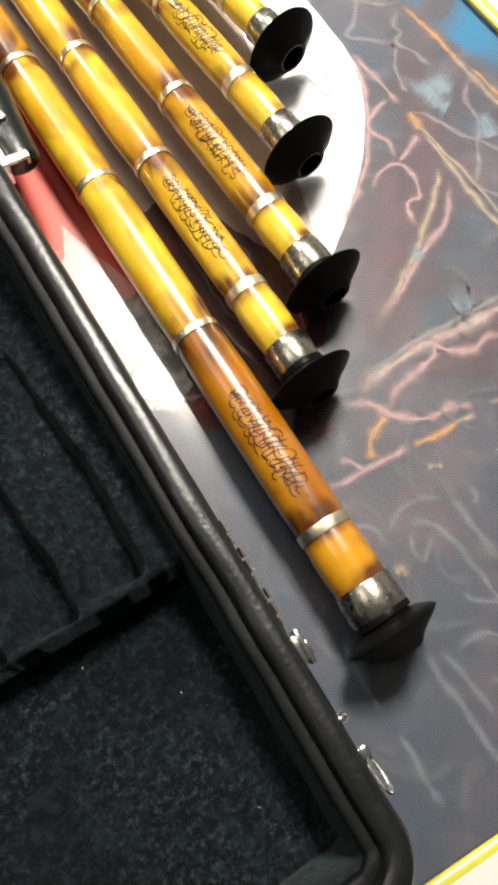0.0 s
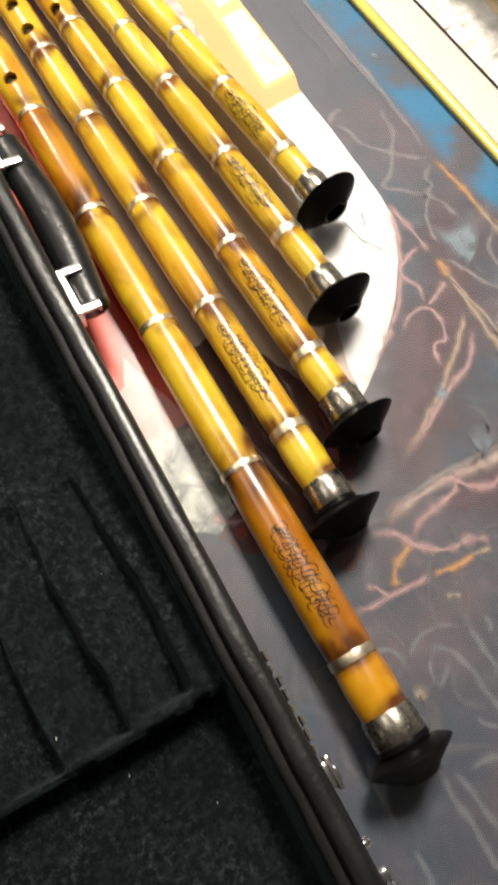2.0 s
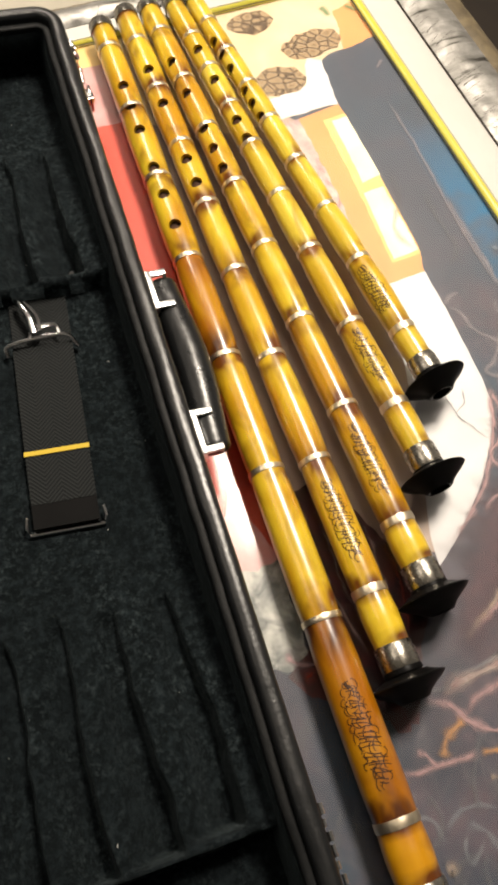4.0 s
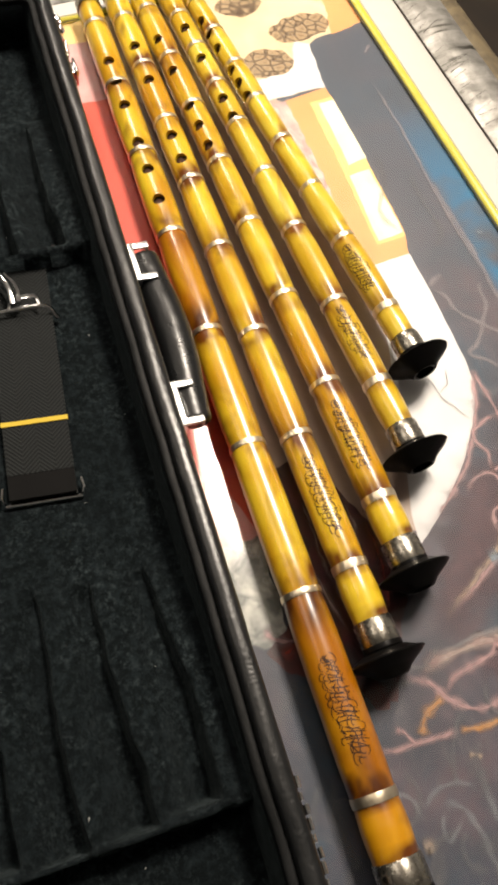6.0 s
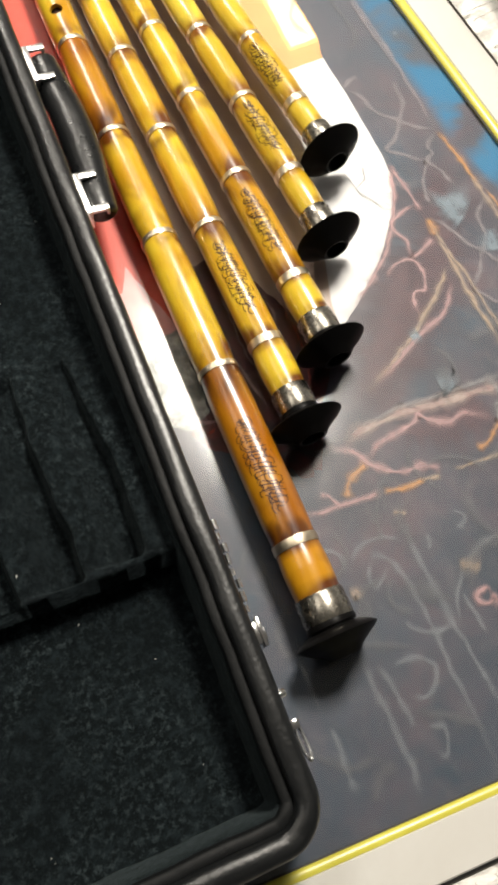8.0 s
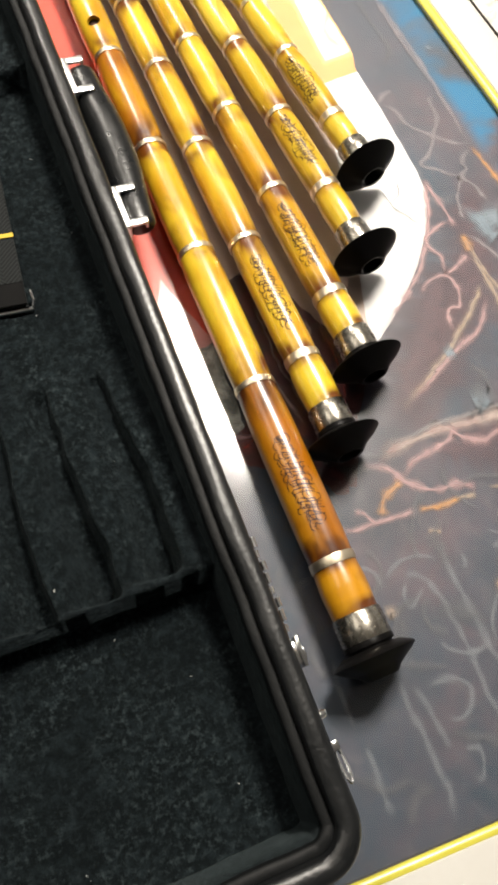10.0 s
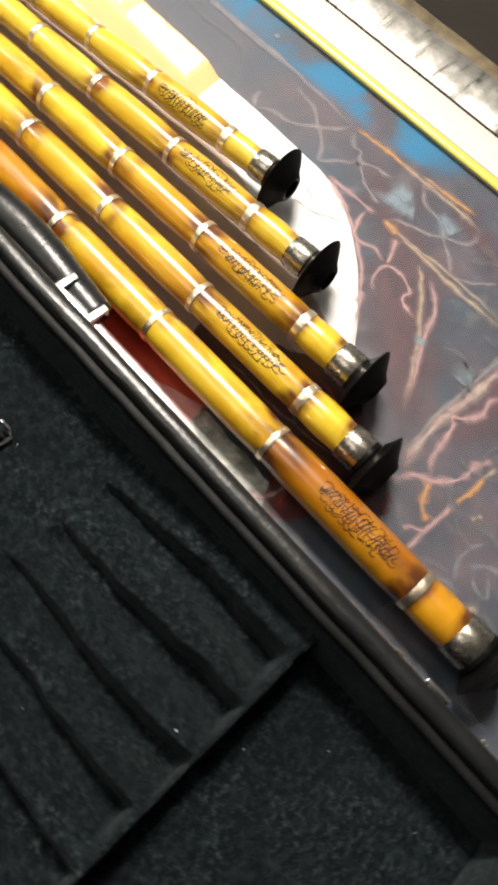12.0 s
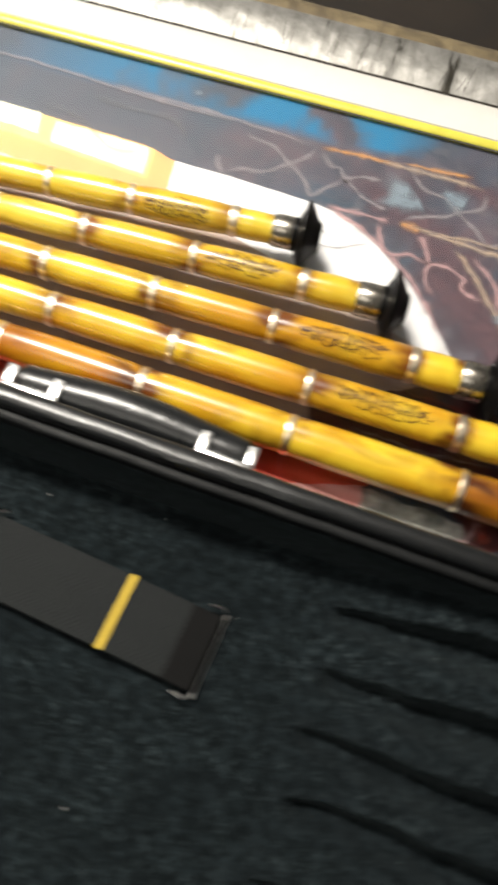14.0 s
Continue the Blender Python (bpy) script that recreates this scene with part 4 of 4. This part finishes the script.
def band(profile, radius=0.024, wobble=0.0):
    """A wall run round the case; profile rows of (inset, height)."""
    bm, base = bmesh.new(), outline(0, radius)
    mid = Vector((-WIDE / 2, LONG / 2))
    rings = []
    for d, z in profile:
        ring = []
        for i, (x, y) in enumerate(base):
            a, b = base[i - 1], base[(i + 1) % len(base)]
            e = Vector((b[0] - a[0], b[1] - a[1])).normalized()
            n = Vector((-e.y, e.x))
            w = wobble * noise.noise((x * 45, y * 45, z * 60 + d * 90))
            ring.append(bm.verts.new((x + n.x * (d + w), y + n.y * (d + w), z + w)))
        rings.append(ring)
    for r, s in zip(rings, rings[1:]):
        for k in range(len(r)):
            bm.faces.new((r[k], r[(k + 1) % len(r)], s[(k + 1) % len(r)], s[k]))
    return bm


top = TALL


def roll(d0, d1, z, rise, n=10):
    """Profile rows of one padded leather roll between two insets."""
    return [(d0 + (d1 - d0) * (0.5 - 0.5 * math.cos(math.pi * k / n)), z + rise * math.sin(math.pi * k / n) ** 0.7) for k in range(n + 1)]


shell = [(0.004, 0.0), (0.0012, 0.004), (0.0004, top - 0.014), (0.0, top - 0.0060), (0.0006, top - 0.0030), (0.0020, top - 0.0011), (0.0042, top - 0.0003), (0.0070, top), (0.0096, top - 0.0004), (0.0114, top - 0.0016), (0.0122, top - 0.0040), (0.0124, top - 0.009)]
part("leather_shell", band(shell, wobble=0.0007), LEATHER, case, "black wrinkled leather rim")
part("piping", band(roll(0.0116, 0.0182, top - 0.0094, 0.0022) + [(0.0188, top - 0.014)], wobble=0.0010), WELT, case, "dull black leather inner welt")
part("inner_wall", band([(0.0174, top - 0.0105), (0.0194, top - 0.0135), (0.0204, 0.030), (0.0212, 0.001)], wobble=0.0010), VELVET, case, "black velvet inner wall")
part("base", box(-WIDE + 0.006, -0.006, 0.006, LONG - 0.006, 0.0, 0.0018, 0.0006), LEATHER, case)

PADS = ((0.157, 0.308, 0.022), (0.543, 0.692, 0.018))


def lining_height(x, y):
    """The padded velvet bed: two wedge pads with a slot for each flute, each pad ending in a step."""
    z = 0.0085 if y > 0.157 else 0.0035
    for step, tip, tall in PADS:
        edge = step + 0.0016 * noise.noise((x * 45, 3, step))
        if not edge < y < tip + 0.01:
            continue
        u = max(0.0, min(1.0, (y - edge) / (tip - step)))
        rise = tall * (1 - u) ** 0.7
        z += rise * min(1.0, (y - edge) / 0.0015 + 0.5)
        floor = z
        for k in range(7):
            gx = -0.0445 - 0.0345 * k + 0.0016 * math.sin(k * 2.1 + step * 9) + 0.0022 * math.sin(y * 38 + k * 1.3) + 0.0012 * noise.noise((k * 5.3, y * 55, 7))
            start, stop = tip - 0.004 * (k % 2), step + (0.005, 0.0025, 0.001)[k % 3]
            along = min(1.0, max(0.0, (start - y) / 0.010)) * min(1.0, max(0.0, (y - stop) / 0.004))
            wide = (0.0056 + 0.0034 * (1 - u)) * (1 + 0.15 * noise.noise((k * 3.1, y * 60, step))) * (0.55 + 0.45 * min(1.0, max(0.0, (start - y) / 0.03)))
            off = (x - gx) / wide
            shape = math.exp(-abs(off / 0.7) ** 5) if off > 0 else math.exp(-abs(off / 1.9) ** 2)
            pit = 0.004 * math.exp(-((x - gx) / 0.0045) ** 2 - ((y - stop - 0.012) / 0.008) ** 2)
            floor = min(floor, z - (z - 0.0030) * shape * along - pit)
        z = floor + 0.0014 * noise.noise((x * 75, y * 40, step * 5)) * (1 - u)
    z = max(z, 0.0022)
    z += 0.0010 * noise.noise((x * 28, y * 28, 2)) + 0.0005 * noise.noise((x * 110, y * 110, 8))
    edge = min(-x - 0.018, x + WIDE - 0.018, y - 0.018, LONG - 0.018 - y)
    return z + 0.004 * math.exp(-max(0, edge) / 0.006)


nx, ny = 300, 440
lx0, lx1, ly0, ly1 = -WIDE + 0.0175, -0.0175, 0.0175, LONG - 0.0175
verts = [(lx0 + (lx1 - lx0) * i / nx, ly0 + (ly1 - ly0) * j / ny, lining_height(lx0 + (lx1 - lx0) * i / nx, ly0 + (ly1 - ly0) * j / ny)) for j in range(ny + 1) for i in range(nx + 1)]
faces = [(j * (nx + 1) + i, j * (nx + 1) + i + 1, (j + 1) * (nx + 1) + i + 1, (j + 1) * (nx + 1) + i) for j in range(ny) for i in range(nx)]
lining = bpy.data.meshes.new("velvet_bed")
lining.from_pydata(verts, [], faces)
lining.materials.append(VELVET)
lining.shade_smooth()
bed = new("velvet_bed", lining)
bed.parent = case
tagged(bed, "grooved black velvet padding with lint")

lint, rng = bmesh.new(), random.Random(5)
for k in range(30):
    x, y = rng.uniform(-0.27, -0.025), rng.uniform(0.03, 0.74)
    z = lining_height(x, y) + 0.0006
    s, a = rng.uniform(0.00012, 0.00032), rng.uniform(0, 6.28)
    l = s * rng.uniform(1.0, 4.0)
    pts = [(x + math.cos(a) * l, y + math.sin(a) * l, z), (x - math.sin(a) * s, y + math.cos(a) * s, z + 0.0004), (x - math.cos(a) * l, y - math.sin(a) * l, z), (x + math.sin(a) * s, y - math.cos(a) * s, z + 0.0003)]
    lint.faces.new([lint.verts.new(p) for p in pts])
tagged(part("lint_specks", lint, LINT, case, "specks of pale lint", smooth=False), kind="stuff")

# handle on the case's outer long side, with its two wire brackets
AXIS = [(0.0112, 0.3745, 0.0410), (0.0116, 0.388, 0.0410), (0.0130, 0.408, 0.0405), (0.0142, 0.425, 0.0405), (0.0147, 0.445, 0.0405), (0.0142, 0.465, 0.0405), (0.0130, 0.482, 0.0405), (0.0116, 0.500, 0.0410), (0.0112, 0.5135, 0.0410)]
handle = part("handle", tube(bent(AXIS, 8), lambda f: (0.0100 + 0.0024 * math.sin(math.pi * f) ** 1.2) * min(1.0, 0.7 + 14 * min(f, 1 - f)), 24, flat=0.78), GRIP, case, "black padded carrying handle")
for y, outer in ((0.3735, -1), (0.4875, 1)):
    prongs = []
    for yy in (y, y + 0.027):
        prongs.append(merge(box(-0.0008, 0.0150, yy - 0.0025, yy + 0.0025, 0.0492, 0.0518, 0.0008), box(0.0130, 0.0150, yy - 0.0022, yy + 0.0022, 0.0450, 0.0500, 0.0008)))
    part("bracket", merge(*prongs, box(-0.0008, 0.0040, y - 0.0026, y + 0.0296, 0.036, 0.0520, 0.0008)), BRIGHT, handle, "bright chrome bracket")

# catches along the outer side
for y0, y1 in ((0.091, 0.107), (0.694, 0.710)):
    plate = box(0.0030, 0.0052, y0, y1, 0.036, 0.0500, 0.0008)
    catch = part("latch", merge(plate, box(-0.0006, 0.0034, y0 + 0.002, y1 - 0.002, 0.040, 0.048, 0.001), box(0.0048, 0.0064, y0 + 0.003, y1 - 0.006, 0.043, 0.0475, 0.0006)), CHROME, case, "chrome case latch")
    for k in range(8):
        r, w = 0.0013 + 0.0004 * (k % 2), 0.0019 + 0.0005 * ((k * 5) % 3)
        part("hinge_knuckle", turned([(-w, 0.0001), (-w, r), (w, r), (w, 0.0001)], 12), CHROME, catch, "chrome hinge knuckle").matrix_local = pose(0.0012 + 0.0007 * ((k * 7) % 3), y1 + 0.005 + 0.0068 * k, 0.0485 - 0.0012 * (k % 2))
for y in (0.0675, 0.756):
    part("stud", turned([(-0.0008, 0.0001), (-0.0008, 0.0024), (0.002, 0.0024), (0.0034, 0.0015), (0.0036, 0.0001)], 16), CHROME, case, "chrome stud").matrix_local = pose(0.0004, y, 0.050, 0, 0, -90)
for y in (0.034, 0.738):
    ring_pts = [(0.0030 + 0.0015 * math.cos(a), y + 0.0095 + 0.0090 * math.sin(a), 0.0475 - 0.004 * math.sin(a)) for a in (2 * math.pi * k / 28 for k in range(28))]
    d_ring = part("strap_ring", tube(ring_pts, 0.0010, 8, True), CHROME, case, "chrome wire ring")
    part("ring_clasp", box(-0.0006, 0.0046, y + 0.0155, y + 0.0205, 0.040, 0.0500, 0.001), CHROME, d_ring)

# ---- the carrying strap lying folded in the case ----
strap = thing("shoulder_strap", "dark grey woven strap with yellow stripe and chrome buckles", "strap", pose(0.2960, 0.3465, 0.0098) @ pose(0, 0, 0, 0, 0, -8.9))
HALF = 0.0208


def webbing(y0, y1, lift, thick=0.0016, half=HALF, n=40):
    bm, grid = bmesh.new(), []
    for z in (0, thick):
        for j in range(n + 1):
            y = y0 + (y1 - y0) * j / n
            grid.append([bm.verts.new((half * (2 * i / 8 - 1), y, lift(y) + z + 0.0006 * noise.noise((i, y * 40, 1)))) for i in range(9)])
    a, b = grid[:n + 1], grid[n + 1:]
    for g in (a, b):
        for j in range(n):
            for i in range(8):
                bm.faces.new((g[j][i], g[j][i + 1], g[j + 1][i + 1], g[j + 1][i]))
    for j in range(n):
        for i in (0, 8):
            bm.faces.new((a[j][i], a[j + 1][i], b[j + 1][i], b[j][i]))
    for j in (0, n):
        for i in range(8):
            bm.faces.new((a[j][i], a[j][i + 1], b[j][i + 1], b[j][i]))
    return bm


part("lower_webbing", webbing(0.004, 0.19, lambda y: 0.0), WEBBING, strap, "herringbone grey webbing")
part("upper_webbing", webbing(0.020, 0.142, lambda y: 0.0052 + 0.0012 * math.sin(y * 30)), WEBBING, strap, "herringbone grey webbing")
part("stripe", webbing(0.0545, 0.0578, lambda y: 0.0080, 0.0008, HALF + 0.0006, 4), THREAD, strap, "yellow thread stripe")
part("fold", webbing(0.0035, 0.024, lambda y: 0.0050, 0.0022, HALF, 8), RUBBER, strap, "black taped end fold")
wire = [(-HALF - 0.003, 0.0018, 0.002), (HALF + 0.003, 0.0018, 0.002), (HALF + 0.0035, 0.012, 0.0075), (-HALF - 0.0035, 0.012, 0.0075)]
part("end_buckle", merge(tube(wire[:2], 0.0013, 8), tube([wire[1], (HALF + 0.0045, 0.005, 0.007), wire[2]], 0.0010, 8), tube([wire[0], (-HALF - 0.0045, 0.005, 0.007), wire[3]], 0.0010, 8)), CHROME, strap, "thin chrome wire buckle")
part("slide_buckle", merge(
    tube(bent([(-HALF - 0.004, 0.136, 0.004), (-HALF - 0.003, 0.141, 0.009), (-0.006, 0.144, 0.0105), (HALF - 0.004, 0.145, 0.010), (HALF + 0.004, 0.138, 0.004)], 8), 0.0016, 8),
    tube(bent([(-0.008, 0.144, 0.011), (-0.004, 0.152, 0.012), (0.010, 0.153, 0.012), (0.014, 0.145, 0.010)], 8), 0.0014, 8)), CHROME, strap, "chrome slide buckle")
part("snap_hook", merge(
    tube(bent([(-0.004, 0.147, 0.0125), (-0.006, 0.160, 0.0145), (-0.011, 0.172, 0.014), (-0.014, 0.180, 0.010)], 8), lambda f: 0.0032 - 0.0014 * f, 10),
    tube(bent([(0.000, 0.149, 0.012), (-0.001, 0.162, 0.0125), (-0.008, 0.176, 0.011)], 8), 0.0014, 8)), CHROME, strap, "chrome snap hook")
